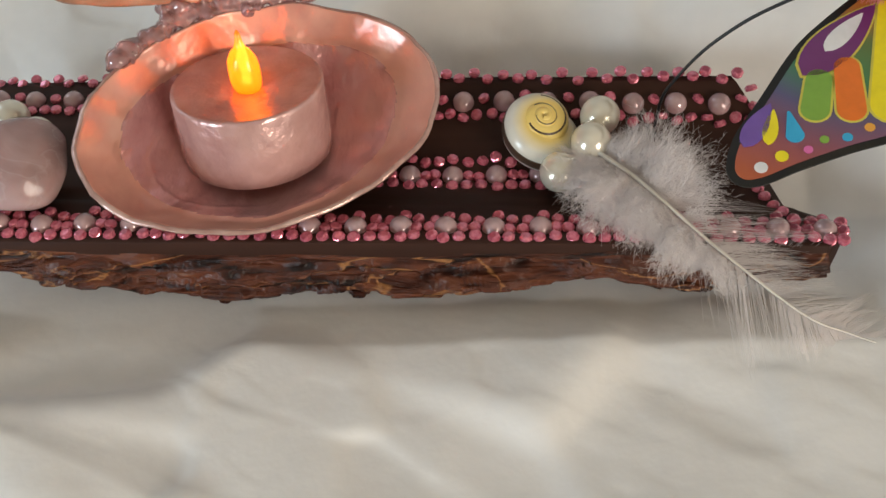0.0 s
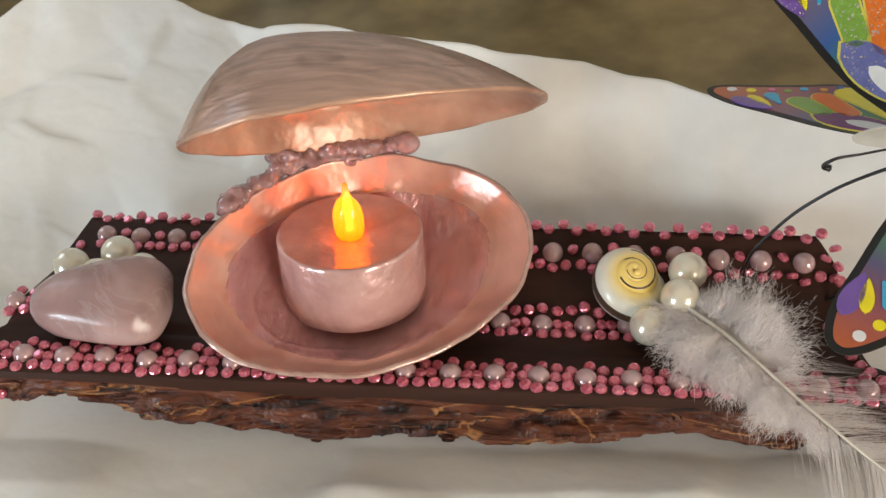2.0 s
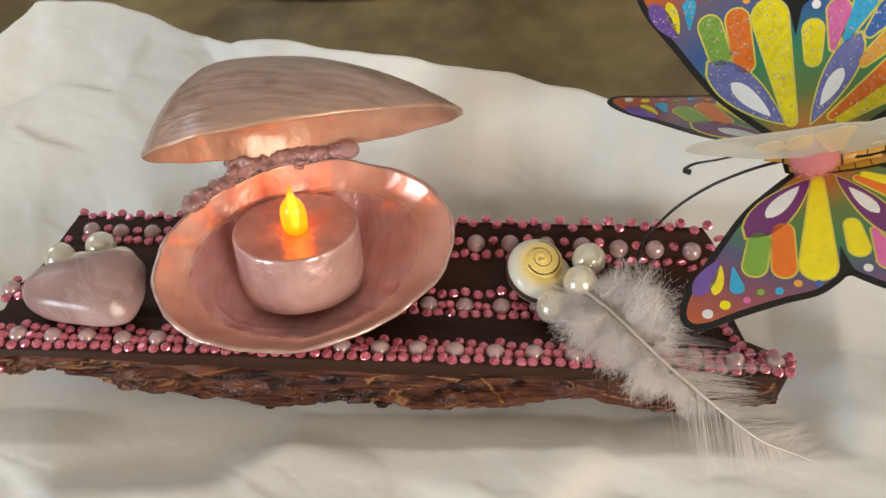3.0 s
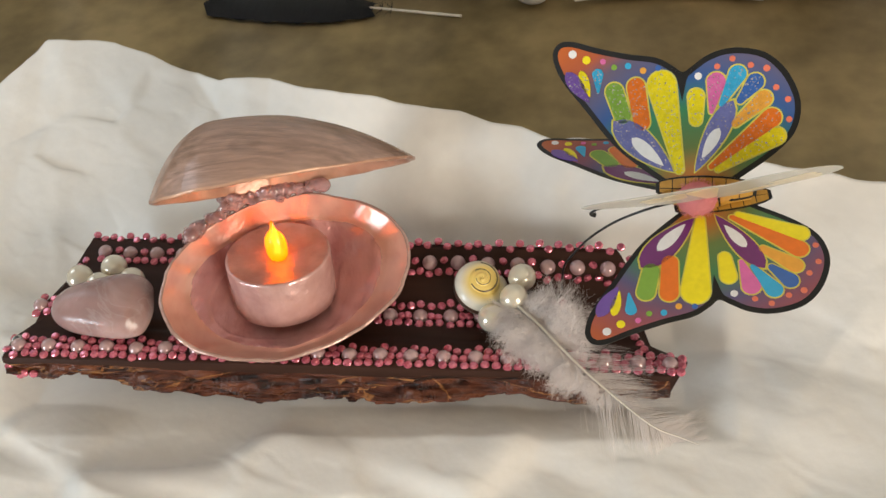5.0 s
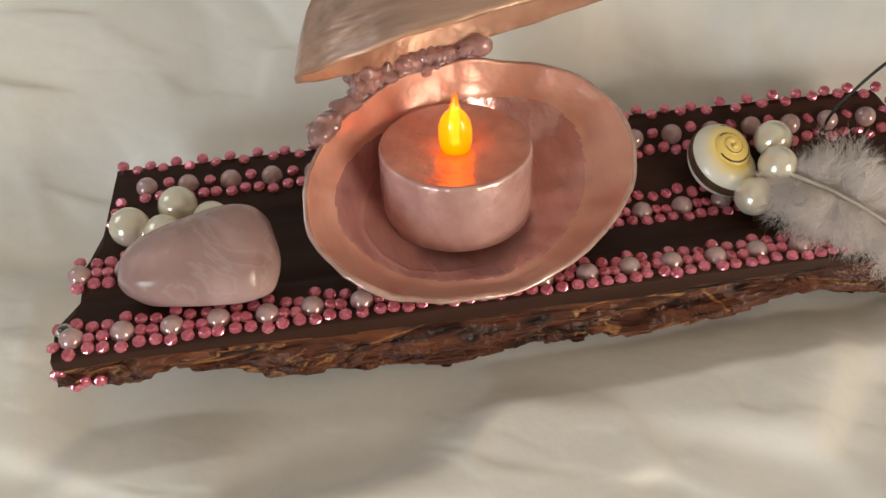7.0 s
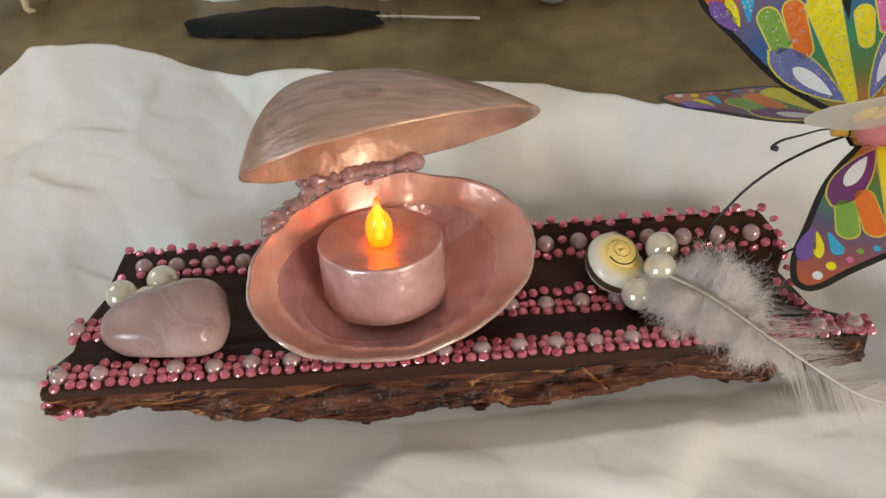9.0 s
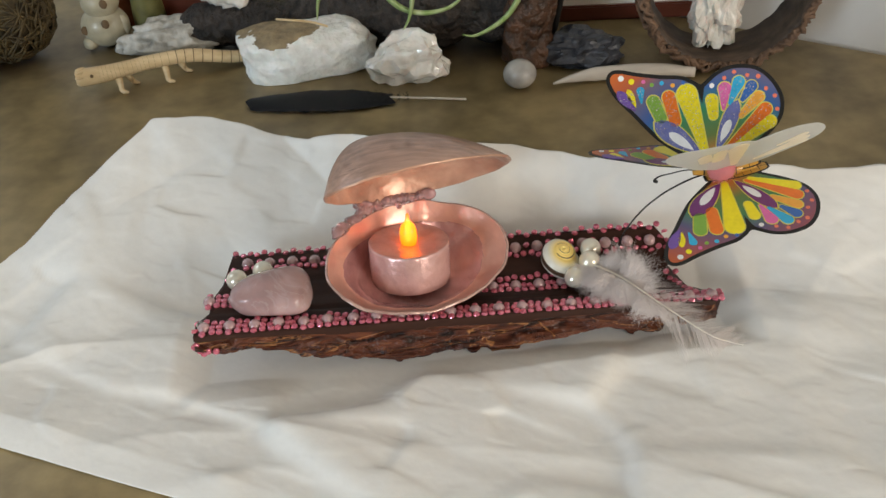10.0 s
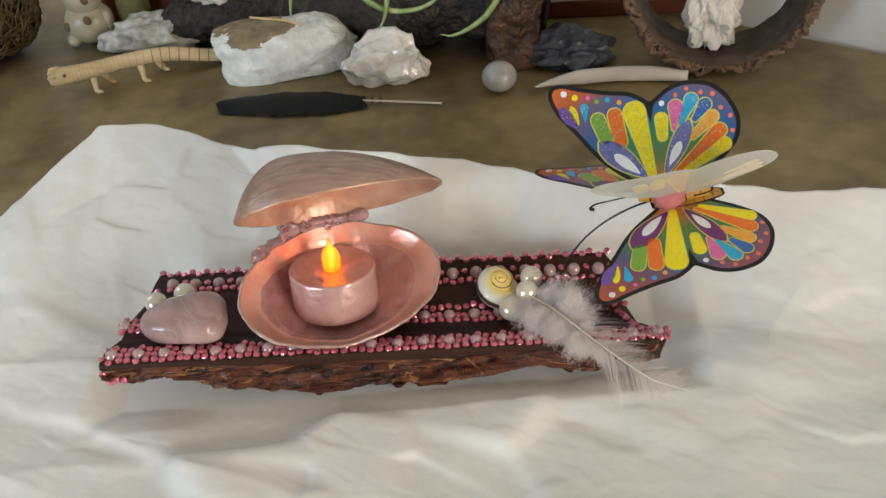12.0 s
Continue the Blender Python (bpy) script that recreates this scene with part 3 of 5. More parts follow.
def valve(bm, c, a, b, n, ra, rb, depth, sign, thick=0.0016, seed=0.0, power=2.2, beak=(0.0, 0.16), wave=1.0):
    """A clam valve: a bowl over an egg-shaped rim, with growth ridges outside and a rounded lip. sign: +1 bulges along n."""
    nu, nr = 140, 90

    def rim(t):
        x, y = math.cos(t), math.sin(t)
        egg = 1 + 0.05 * x * y - 0.04 * max(0, y) * abs(x) + 0.020 * noise.noise(Vector((math.cos(t) * 3, math.sin(t) * 3, seed))) + 0.006 * noise.noise(Vector((math.cos(t) * 14, math.sin(t) * 14, seed)))
        return x * ra * egg, y * rb * egg

    def place(r, t, shift, ridge):
        x, y = rim(t)
        lip = wave * 0.0012 * noise.noise(Vector((math.cos(t) * 4, math.sin(t) * 4, seed + 3))) * r
        h = depth * (1 - r ** power) + shift + lip
        if ridge:
            h += 0.00026 * (0.4 + abs(noise.noise(Vector((r * 9, t, seed))))) * math.sin(r * 290 + 30 * noise.noise(Vector((r * 6, 0, seed))) + 5 * noise.noise(Vector((x * 60, y * 60, seed)))) * min(1, r * 2) + 0.0004 * noise.noise(Vector((x * r * 70, y * r * 70, seed)))
        else:
            h += 0.0008 * (1 - 0.6 * r) * noise.noise(Vector((x * r * 55, y * r * 55, seed + 5))) + 0.0002 * noise.noise(Vector((x * r * 170, y * r * 170, seed)))
            h -= 0.00025 * math.exp(-((r - 0.64 - 0.05 * math.sin(2 * t)) / 0.013) ** 2) * max(0.0, -math.cos(t)) ** 0.5  # a raised growth line
            h -= 0.0009 - 0.0009 / (1 + math.exp(-(r - 0.80 - 0.03 * math.sin(3 * t)) * 60))
        grow = 1 + (thick * 0.35 / ra if ridge else 0)
        return c + a * (x * r * grow + beak[0] * ra * (1 - r)) + b * (y * r * grow + beak[1] * rb * (1 - r)) + n * (sign * h)

    outer = [[place(i / nr, 2 * math.pi * k / nu, 0.0, True) for k in range(nu)] for i in range(1, nr + 1)]
    lip = [[place(1, 2 * math.pi * k / nu, -thick * 0.5, True) for k in range(nu)]]
    inner = [[place(i / nr * 0.985, 2 * math.pi * k / nu, -thick, False) for k in range(nu)] for i in range(nr, 0, -1)]
    count = len(bm.faces)
    loops(bm, outer + lip + inner)
    bm.faces.ensure_lookup_table()
    for i, f in enumerate(bm.faces):
        f.material_index = 0 if i - count < nu * (nr - 1) or i == len(bm.faces) - 2 else 2 if i - count < nu * (nr + 1) else 1
        j, k = divmod(i - count - nu * (nr + 1), nu)
        if j >= 0 and 1 - j / nr > 0.80 + 0.03 * math.sin(6 * math.pi * k / nu):
            f.material_index = 3


def build_shell():
    low = plank_top(0.003, 0.024)
    clam = thing("clam_shell", (0.003, 0.024, low), "open clam shell painted pearly pink, glued upright on the plank", "shell")
    bm = bmesh.new()
    valve(bm, LOW_C, LOW_A, LOW_B, LOW_N, 0.0440, 0.0319, 0.0190, -1, seed=2.0, power=2.6)
    part("lower_valve", bm, [SHELL_OUT, SHELL_IN, SHELL_RIM, SHELL_BAND], clam)
    bm = bmesh.new()
    valve(bm, UP_C, UP_A, UP_B, UP_N, 0.0445, 0.0295, 0.0240, 1, seed=8.0, beak=(-0.42, 0.20), wave=0.35)
    part("upper_valve", bm, [SHELL_OUT, SHELL_LID, SHELL_LID, SHELL_LID], clam, "raised upper valve with fine growth ridges")
    bm = bmesh.new()
    rng = random.Random(9)
    def low(deg):
        return LOW_C + LOW_A * (0.0440 * math.cos(radians(deg))) + LOW_B * (0.0325 * math.sin(radians(deg)))

    def high(deg):
        return UP_C + UP_A * (0.0445 * math.cos(radians(deg))) + UP_B * (0.0295 * math.sin(radians(deg)))

    def lump(p, r, loose=0.0008):
        p = p + Vector((rng.uniform(-1, 1), rng.uniform(-1, 1), rng.uniform(-1, 1))) * loose
        ball(bm, p, r, 12, 8, scale=(rng.uniform(0.8, 1.5), rng.uniform(0.8, 1.2), rng.uniform(0.7, 1.2)))

    for k in range(320):  # the band between the two hinge edges
        deg = 75 + 42 * k / 319
        lump(low(deg - 3).lerp(high(deg), rng.uniform(0.05, 1.0)), rng.uniform(0.0004, 0.0014) * rng.uniform(0.7, 1.2), 0.0016)
    for k in range(60):  # the heap where the band ends
        lump(low(rng.uniform(106, 117)).lerp(high(rng.uniform(112, 120)), rng.uniform(0.15, 0.9)), rng.uniform(0.0007, 0.0018), 0.0017)
    for k in range(70):  # drips along the lower rim
        lump(low(rng.uniform(114, 135)) + LOW_N * rng.uniform(-0.0006, 0.0022), rng.uniform(0.0007, 0.0017), 0.0016)
    for deg, mix, r in ((133, 0.0, 0.0032), (128, 0.05, 0.0026), (72, 0.55, 0.0027), (69, 0.50, 0.0030), (66, 0.35, 0.0022)):  # clear blobs at both ends
        lump(low(deg).lerp(high(deg), mix) + LOW_N * 0.0008, r, 0.0002)
    hinge = part("glued_hinge", bm, GLUE, clam, "lumpy glossy pink glue at the hinge")
    joined = hinge.modifiers.new("one_lump", "REMESH")
    joined.mode, joined.voxel_size, joined.use_smooth_shade = "VOXEL", 0.00045, True
    melted = hinge.modifiers.new("melted", "SMOOTH")
    melted.factor, melted.iterations = 0.5, 2
    return clam


build_shell()

# ---- the tea light ----
CAN_C, CAN_N = Vector((0.0016, 0.0289, 0.0427)), Vector((0.0429, 0.1839, 1)).normalized()


def build_tealight():
    turn = CAN_N.to_track_quat("Z", "Y").to_matrix().to_4x4()
    foot = CAN_C - CAN_N * 0.019
    light = thing("tea_light", foot, "battery tea light painted pearly pink with a lit amber bulb", "candle")
    m = Matrix.Translation(foot) @ turn
    bm = bmesh.new()
    profile = [(0.0, 0.0), (0.0178, 0.0), (0.0187, 0.0006), (0.0189, 0.004), (0.0188, 0.010), (0.0187, 0.0180), (0.01855, 0.0188), (0.0181, 0.01925), (0.0174, 0.0190), (0.010, 0.0186), (0.0052, 0.0181), (0.0040, 0.0174), (0.0, 0.0172)]
    rings = [[m @ Vector((max(r, 1e-5) * (1 + 0.006 * noise.noise(Vector((math.cos(t) * 2, math.sin(t) * 2, z * 90)))) * math.cos(t), max(r, 1e-5) * math.sin(t), z)) for t in (2 * math.pi * k / 72 for k in range(72))] for r, z in profile]
    loops(bm, rings)
    part("body", bm, CANDLE, light)
    bm = bmesh.new()
    shape = [(0.0033, 0.0), (0.0037, 0.0010), (0.0040, 0.0030), (0.0040, 0.0060), (0.0036, 0.0082), (0.0027, 0.0099), (0.0015, 0.0112), (0.0010, 0.0127), (0.0007, 0.0148), (0.0002, 0.0156)]
    rings = [[m @ Vector((r * math.cos(t) + 0.0, r * 0.85 * math.sin(t), 0.0174 + z)) for t in (2 * math.pi * k / 20 for k in range(20))] for r, z in shape]
    loops(bm, rings)
    bulb = part("bulb", bm, FLAME, light, "lit translucent amber flame bulb")
    bm = bmesh.new()
    tube(bm, [m @ Vector((0.0002, -0.0008, z)) for z in (0.0182, 0.0190, 0.0205, 0.0230, 0.0255, 0.0280, 0.0300)], [0.0005, 0.0014, 0.0009, 0.0011, 0.0014, 0.0009, 0.0003], 12)
    part("glowing_spot", bm, CORE, bulb, "bright yellow glow at the bulb's foot")


build_tealight()


# ---- stone, pearls, snail shell ----
STONE_LOBES = (((-0.0522, 0.0172, 0.0330), 0.0086), ((-0.0512, 0.0072, 0.0310), 0.0080), ((-0.0712, 0.0118, 0.0318), 0.0096), ((-0.0575, 0.0125, 0.0335), 0.0105))


def build_tumbled_stone():
    """A pebble with one thick blunt end and one slim end."""
    lobes = STONE_LOBES
    bm = bmesh.new()
    for v in bmesh.ops.create_icosphere(bm, subdivisions=6, radius=1.0)["verts"]:
        d = v.co.normalized()
        e = Vector((d.x, d.y, d.z * 0.95))
        pulls = [360 * (Vector(c).dot(d) + r) for c, r in lobes]
        ws = [math.exp(q - max(pulls)) for q in pulls]
        p = sum(((Vector(c) + e * r) * (w / sum(ws)) for (c, r), w in zip(lobes, ws)), Vector((0, 0, 0)))
        v.co = p + d * 0.0007 * noise.noise(d * 1.8 + Vector((3, 1, 2)))
    low = min(v.co.z for v in bm.verts)
    for v in bm.verts:
        v.co.z += plank_top(-0.055, 0.0145) + 0.0006 - low
    solo("tumbled_stone", bm, QUARTZ, (-0.06, 0.0125, plank_top(-0.055, 0.0145)), "polished pale rose quartz pebble lying on the plank", "stone")


build_tumbled_stone()


def build_pearls():
    for at, grp in (((0.0867, 0.0309, 0.0253), "a"), ((0.0842, 0.0216, 0.0254), "a"), ((0.0764, 0.0158, 0.0213), "a"), ((-0.0801, 0.0315, 0.0282), "b"), ((-0.0684, 0.0369, 0.0276), "b"), ((-0.0721, 0.0289, 0.0267), "b"), ((-0.0605, 0.0320, 0.0256), "b")):
        bm = bmesh.new()
        ball(bm, at, 0.0050, 32, 20)
        ball(bm, Vector(at) + Vector((0.0008, -0.0040, 0.0029)).normalized() * 0.00488, 0.0003, 8, 6, mat=1) if at[0] == -0.0721 else None
        solo("pearl", bm, [PEARL, SLIT], (at[0], at[1], at[2] - 0.005), "large glossy cream pearl bead beside a snail shell" if grp == "a" else "large glossy cream pearl bead behind the pink stone", "pearl", "cream pearl beads")


build_pearls()
SNAIL_AXIS = Vector((0.26, -0.34, 1.0)).normalized()


def snail_shell_colour():
    """White shell whose whorls turn yellow towards the axis."""
    m = material("snail_white_and_yellow", (0.80, 0.77, 0.66), 0.28, coat=0.3, scale=300, vary=0.12)
    nodes, links = m.node_tree.nodes, m.node_tree.links
    base = nodes["Principled BSDF"].inputs["Base Color"]
    co, cross, far, fade, mix = (nodes.new("ShaderNode" + k) for k in ("TexCoord", "VectorMath", "VectorMath", "MapRange", "Mix"))
    cross.operation, cross.inputs[1].default_value, far.operation = "CROSS_PRODUCT", SNAIL_AXIS, "LENGTH"
    fade.inputs["From Min"].default_value, fade.inputs["From Max"].default_value = 0.0052, 0.0084
    mix.data_type, mix.inputs[6].default_value = "RGBA", (0.86, 0.64, 0.19, 1)
    links.new(co.outputs["Object"], cross.inputs[0]), links.new(cross.outputs[0], far.inputs[0]), links.new(far.outputs["Value"], fade.inputs["Value"])
    links.new(fade.outputs["Result"], mix.inputs[0]), links.new(base.links[0].from_socket, mix.inputs[7]), links.new(mix.outputs[2], base)
    return m


SNAIL_WHITE = snail_shell_colour()
SNAIL_BAND = material("snail_brown_band", (0.10, 0.055, 0.03), 0.4, scale=300, tint=(0.05, 0.03, 0.02))


def build_snail():
    c = Vector((0.0705, 0.0305, 0.0195))
    axis = SNAIL_AXIS
    across = (Vector((0.85, 0.55, 0)) - axis * axis.dot(Vector((0.85, 0.55, 0)))).normalized()
    m = Matrix.Translation(c) @ Matrix((across, axis.cross(across), axis)).transposed().to_4x4()
    bm = bmesh.new()
    steps, n, turns = 190, 36, 3.4
    rings = []
    for i in range(steps + 1):
        t = i / steps
        ang = -2 * math.pi * turns * t
        grow = math.exp(-0.62 * t * turns)
        rad, tr = 0.0068 * grow, 0.0068 * grow * min(1, 0.45 + t * 8)
        z = 0.0042 + 0.0085 * (1 - grow) ** 1.2 - 0.001 * grow - 0.002 * max(0, 1 - t * 9)
        out = Vector((math.cos(ang), math.sin(ang), 0))
        rings.append([m @ (out * (rad + tr * math.cos(2 * math.pi * k / n)) + Vector((0, 0, z + 1.0 * tr * math.sin(2 * math.pi * k / n)))) for k in range(n)])
    loops(bm, rings)
    bm.faces.ensure_lookup_table()
    for i in range(steps):
        for k in range(n):
            f = bm.faces[i * n + k]
            t = i / steps
            f.material_index = 0
            if t < 0.27 and k in (1, 0, 35):
                f.material_index = 2
            if k == 5 and (0.24 < t < 0.44 or 0.50 < t < 0.75):
                f.material_index = 2
    solo("snail_shell", bm, [SNAIL_WHITE, SNAIL_WHITE, SNAIL_BAND], c - Vector((0, 0, 0.003)), "small banded snail shell, white with a yellow crown", "snail shell")


build_snail()

# ---- the white feather ----
DOWN = see_through(material("downy_barbs", (0.95, 0.90, 0.88), 0.7, vary=0.12), (0.90, 0.84, 0.82), 0.48)


def ribbon(bm, pts, w0, w1, face):
    """A thin tapering strip."""
    prev = None
    for i, p in enumerate(pts):
        t = i / (len(pts) - 1)
        d = (pts[min(i + 1, len(pts) - 1)] - pts[max(i - 1, 0)])
        s = d.cross(face)
        s = s.normalized() * (w0 + (w1 - w0) * t) * 0.5 if s.length > 1e-9 else Vector((w0, 0, 0))
        cur = (bm.verts.new(p - s), bm.verts.new(p + s))
        if prev:
            bm.faces.new((prev[0], prev[1], cur[1], cur[0]))
        prev = cur


def build_feather():
    rng = random.Random(12)
    spine = smooth_path([(0.0853, 0.0183, 0.0250), (0.0930, 0.0090, 0.0260), (0.1002, 0.0005, 0.0250), (0.1110, -0.0090, 0.0200), (0.1285, -0.0200, 0.0105), (0.1390, -0.0225, 0.0060), (0.1500, -0.0265, 0.0045)], 16)
    f = thing("feather", (0.118, -0.014, 0.002), "fluffy white feather with a pale quill, laid across the plank", "feather")
    bm = bmesh.new()
    cnt = len(spine)
    tube(bm, [p + Vector((0, -0.0004, 0.0010)) for p in spine[: int(cnt * 0.92)]], [0.00055 - 0.00042 * i / cnt for i in range(int(cnt * 0.92))], 7)
    part("quill", bm, HORN, f, "thin white quill")
    bm = bmesh.new()
    up = Vector((0.1, -0.35, 0.93)).normalized()

    def shake(a):
        return Vector((rng.uniform(-a, a), rng.uniform(-a, a), rng.uniform(-a, a)))

    for tuft in range(360):
        t = 0.93 * rng.random() ** 1.15
        sign = 1 if tuft % 2 else -1
        down = t < (0.50 if sign > 0 else 0.36) + rng.uniform(-0.08, 0.08)
        if down:
            size = 0.0150 * (0.60 + 0.40 * math.sin(math.pi * min(1, t / 0.5 * 0.85 + 0.12))) * rng.uniform(0.35, 1.2)
            lean, lifted, curl, count = rng.uniform(-0.2, 1.0), rng.uniform(-0.22, 0.28), rng.uniform(-1.4, 1.4), 24
        else:
            size = 0.0195 * (1.05 - 0.80 * (t - 0.5) / 0.5) * rng.uniform(0.6, 1.08) * (1.12 if sign < 0 else 1.0)
            lean, lifted, curl, count = rng.uniform(0.70, 1.10), rng.uniform(-0.08, 0.08), rng.uniform(-0.1, 0.3), 7
        size *= 1 + 0.55 * noise.noise(Vector((t * 13, sign * 3.7, 0.5)))
        drift = shake(0.45 if down else 0.05)
        for i in range(count):
            k = max(0.0, min(cnt - 2.01, (t + rng.uniform(-0.014, 0.014)) * (cnt - 2)))
            a = spine[int(k)].lerp(spine[int(k) + 1], k - int(k))
            ahead = (spine[min(cnt - 1, int(k) + 2)] - spine[max(0, int(k) - 2)]).normalized()
            side = ahead.cross(up).normalized() * sign
            way = (side + ahead * lean + up * lifted + drift + shake(0.14 if down else 0.04)).normalized()
            pts, p, ln = [a], a.copy(), size * rng.uniform(0.7, 1.1)
            for step in range(9):
                way = (way + ahead * curl * 0.10 + Vector((0, 0, -0.03)) + shake(0.15 if down else 0.025)).normalized()
                p = p + way * ln / 9
                floor_z = plank_top(p.x, p.y) + 0.0025 if p.y > -0.006 and p.x < 0.135 else 0.003
                p.z = max(p.z, floor_z)
                pts.append(p.copy())
            ribbon(bm, pts, 0.00007 if down else 0.00012, 0.00002, up)
            if down:
                for b in range(15):
                    q = pts[rng.randrange(2, 10)]
                    w = (way + shake(0.9) + Vector((0, 0, 0.15))).normalized()
                    e = q + w * rng.uniform(0.0010, 0.0034)
                    ribbon(bm, [q, q.lerp(e, 0.5) + shake(0.0003), e], 0.00011, 0.00003, up)
    part("vane", bm, DOWN, f, "soft greyish white down and loose barbs")["kind"] = "stuff"


build_feather()


# ---- the butterfly ----
POM = Vector((0.1446, 0.0313, 0.0622))
WING = ((-4.5, 3.0), (-16.6, 11.3), (-24.6, 18.0), (-33.9, 29.3), (-40.8, 37.8), (-43.8, 45.2), (-42.0, 49.3), (-37.5, 49.9), (-30.0, 47.8), (-20.0, 45.6), (-11.5, 44.3), (-6.5, 41.8), (-3.4, 39.8), (-0.4, 41.8), (3.6, 44.6), (9.0, 46.4), (15.0, 46.4), (21.0, 44.6), (26.3, 39.8), (29.9, 33.0), (30.6, 27.0), (28.8, 21.0), (23.8, 15.4), (16.4, 9.7), (7.5, 4.0))
CELLS = (  # outer end, inner end, outer and inner width in millimetres, colour; no inner width: a pointed almond
    (-9.6, 36.0, -3.9, 10.4, 8.6, 2.7, "yellow"), (-17.4, 35.6, -15.5, 24.8, 5.6, 5.0, "orange"), (-24.1, 34.2, -21.5, 26.8, 5.6, 5.1, "green"),
    (-24.4, 25.2, -5.6, 9.6, 8.8, 0, "lilac"), (0.7, 32.4, 0.8, 25.5, 4.8, 3.6, "yellow"), (6.5, 36.7, 5.3, 27.9, 5.6, 1.4, "pink"),
    (12.6, 38.9, 8.2, 30.1, 5.2, 1.6, "cyan"), (17.7, 36.5, 13.6, 31.2, 5.0, 2.2, "blue"), (20.3, 31.6, 12.4, 24.4, 4.8, 2.4, "amber"),
    (22.6, 26.0, 5.6, 11.3, 5.6, 1.6, "orange"), (24.2, 20.6, 7.6, 10.6, 5.0, 1.8, "yellow"), (11.6, 31.2, 0.8, 9.6, 6.6, 0, "lilac"))
INSETS = ((-18.6, 20.0, -8.6, 11.4, 4.0, 0, "white"), (7.8, 23.0, 2.8, 13.8, 3.4, 0, "white"), (-39.4, 40.6, -32.0, 31.0, 4.6, 0, "violet"), (-34.8, 41.0, -31.8, 32.6, 3.0, 0, "yellow"), (-29.3, 39.6, -29.2, 34.0, 3.6, 0.7, "cyan"))
DOTS = ((-37.3, 46.0, 1.3, "white"), (-32.9, 44.1, 1.3, "yellow"), (-27.7, 43.5, 0.9, "pink"), (-24.2, 41.7, 0.9, "green"), (-19.9, 42.0, 1.0, "cyan"), (-15.3, 40.5, 1.0, "amber"), (-10.7, 41.2, 0.9, "blue"), (1.2, 38.5, 1.1, "white"), (6.7, 41.2, 0.9, "coral"), (11.0, 43.4, 0.9, "coral"), (16.3, 41.4, 0.9, "coral"), (20.8, 40.4, 1.0, "coral"), (23.6, 34.8, 0.9, "coral"), (27.0, 31.3, 0.9, "coral"), (27.5, 25.5, 0.9, "coral"))
INK = {"yellow": (0.90, 0.76, 0.015), "orange": (0.84, 0.19, 0.02), "green": (0.22, 0.42, 0.06), "lilac": (0.17, 0.19, 0.46), "pink": (0.75, 0.16, 0.42),
       "cyan": (0.03, 0.42, 0.72), "blue": (0.04, 0.14, 0.45), "amber": (0.85, 0.40, 0.06), "white": (0.82, 0.82, 0.82), "violet": (0.18, 0.09, 0.38),
       "coral": (0.80, 0.20, 0.12), "rim": (0.70, 0.62, 0.10), "plum": (0.17, 0.03, 0.16), "faint": (0.72, 0.62, 0.42)}


def ink(name, glitter):
    m = material(("glitter_" if glitter else "print_") + name, INK[name], 0.25 if glitter else 0.32, coat=0.3, scale=2600 if glitter else 300, large=500, vary=0.25 if glitter else 0.10, detail=2.0)
    if not glitter:
        return m
    nodes, links = m.node_tree.nodes, m.node_tree.links
    p = nodes["Principled BSDF"]
    co, cell, pick, flake, bump = (nodes.new("ShaderNode" + k) for k in ("TexCoord", "TexVoronoi", "MapRange", "Mix", "Bump"))
    cell.inputs["Scale"].default_value = 2400
    pick.inputs["From Min"].default_value, pick.inputs["From Max"].default_value = 0.79, 0.90
    flake.data_type, flake.inputs[7].default_value = "RGBA", (0.95, 0.95, 0.92, 1)
    bump.inputs["Distance"].default_value = 0.0006
    links.new(co.outputs["Object"], cell.inputs["Vector"]), links.new(cell.outputs["Color"], pick.inputs["Value"]), links.new(cell.outputs["Color"], bump.inputs["Height"])
    links.new(p.inputs["Base Color"].links[0].from_socket, flake.inputs[6]), links.new(pick.outputs["Result"], flake.inputs[0])
    links.new(flake.outputs[2], p.inputs["Base Color"]), links.new(pick.outputs["Result"], p.inputs["Metallic"]), links.new(bump.outputs["Normal"], p.inputs["Normal"])
    return m


def wing_wash(middle):
    """The printed ground of a wing: green at the body, then blue, grey violet, and orange red at the tip."""
    m = material("printed_wing_ground", (0.2, 0.2, 0.3), 0.3, coat=0.3)
    nodes, links = m.node_tree.nodes, m.node_tree.links
    co, length, ramp = nodes.new("ShaderNodeNewGeometry"), nodes.new("ShaderNodeVectorMath"), nodes.new("ShaderNodeValToRGB")
    length.operation, length.inputs[1].default_value = "DISTANCE", POM
    scaled = nodes.new("ShaderNodeMath")
    scaled.operation, scaled.inputs[1].default_value = "MULTIPLY", 1 / 0.068
    links.new(co.outputs["Position"], length.inputs[0]), links.new(length.outputs["Value"], scaled.inputs[0]), links.new(scaled.outputs[0], ramp.inputs[0])
    stops = ((0.10, (0.50, 0.17, 0.03)), (0.24, (0.12, 0.18, 0.05)), *middle, (0.82, (0.44, 0.10, 0.04)), (1.0, (0.60, 0.14, 0.02)))
    while len(ramp.color_ramp.elements) < len(stops):
        ramp.color_ramp.elements.new(0.5)
    for e, (at, c) in zip(ramp.color_ramp.elements, stops):
        e.position, e.color = at, (*c, 1)
    links.new(ramp.outputs["Color"], nodes["Principled BSDF"].inputs["Base Color"])
    return m


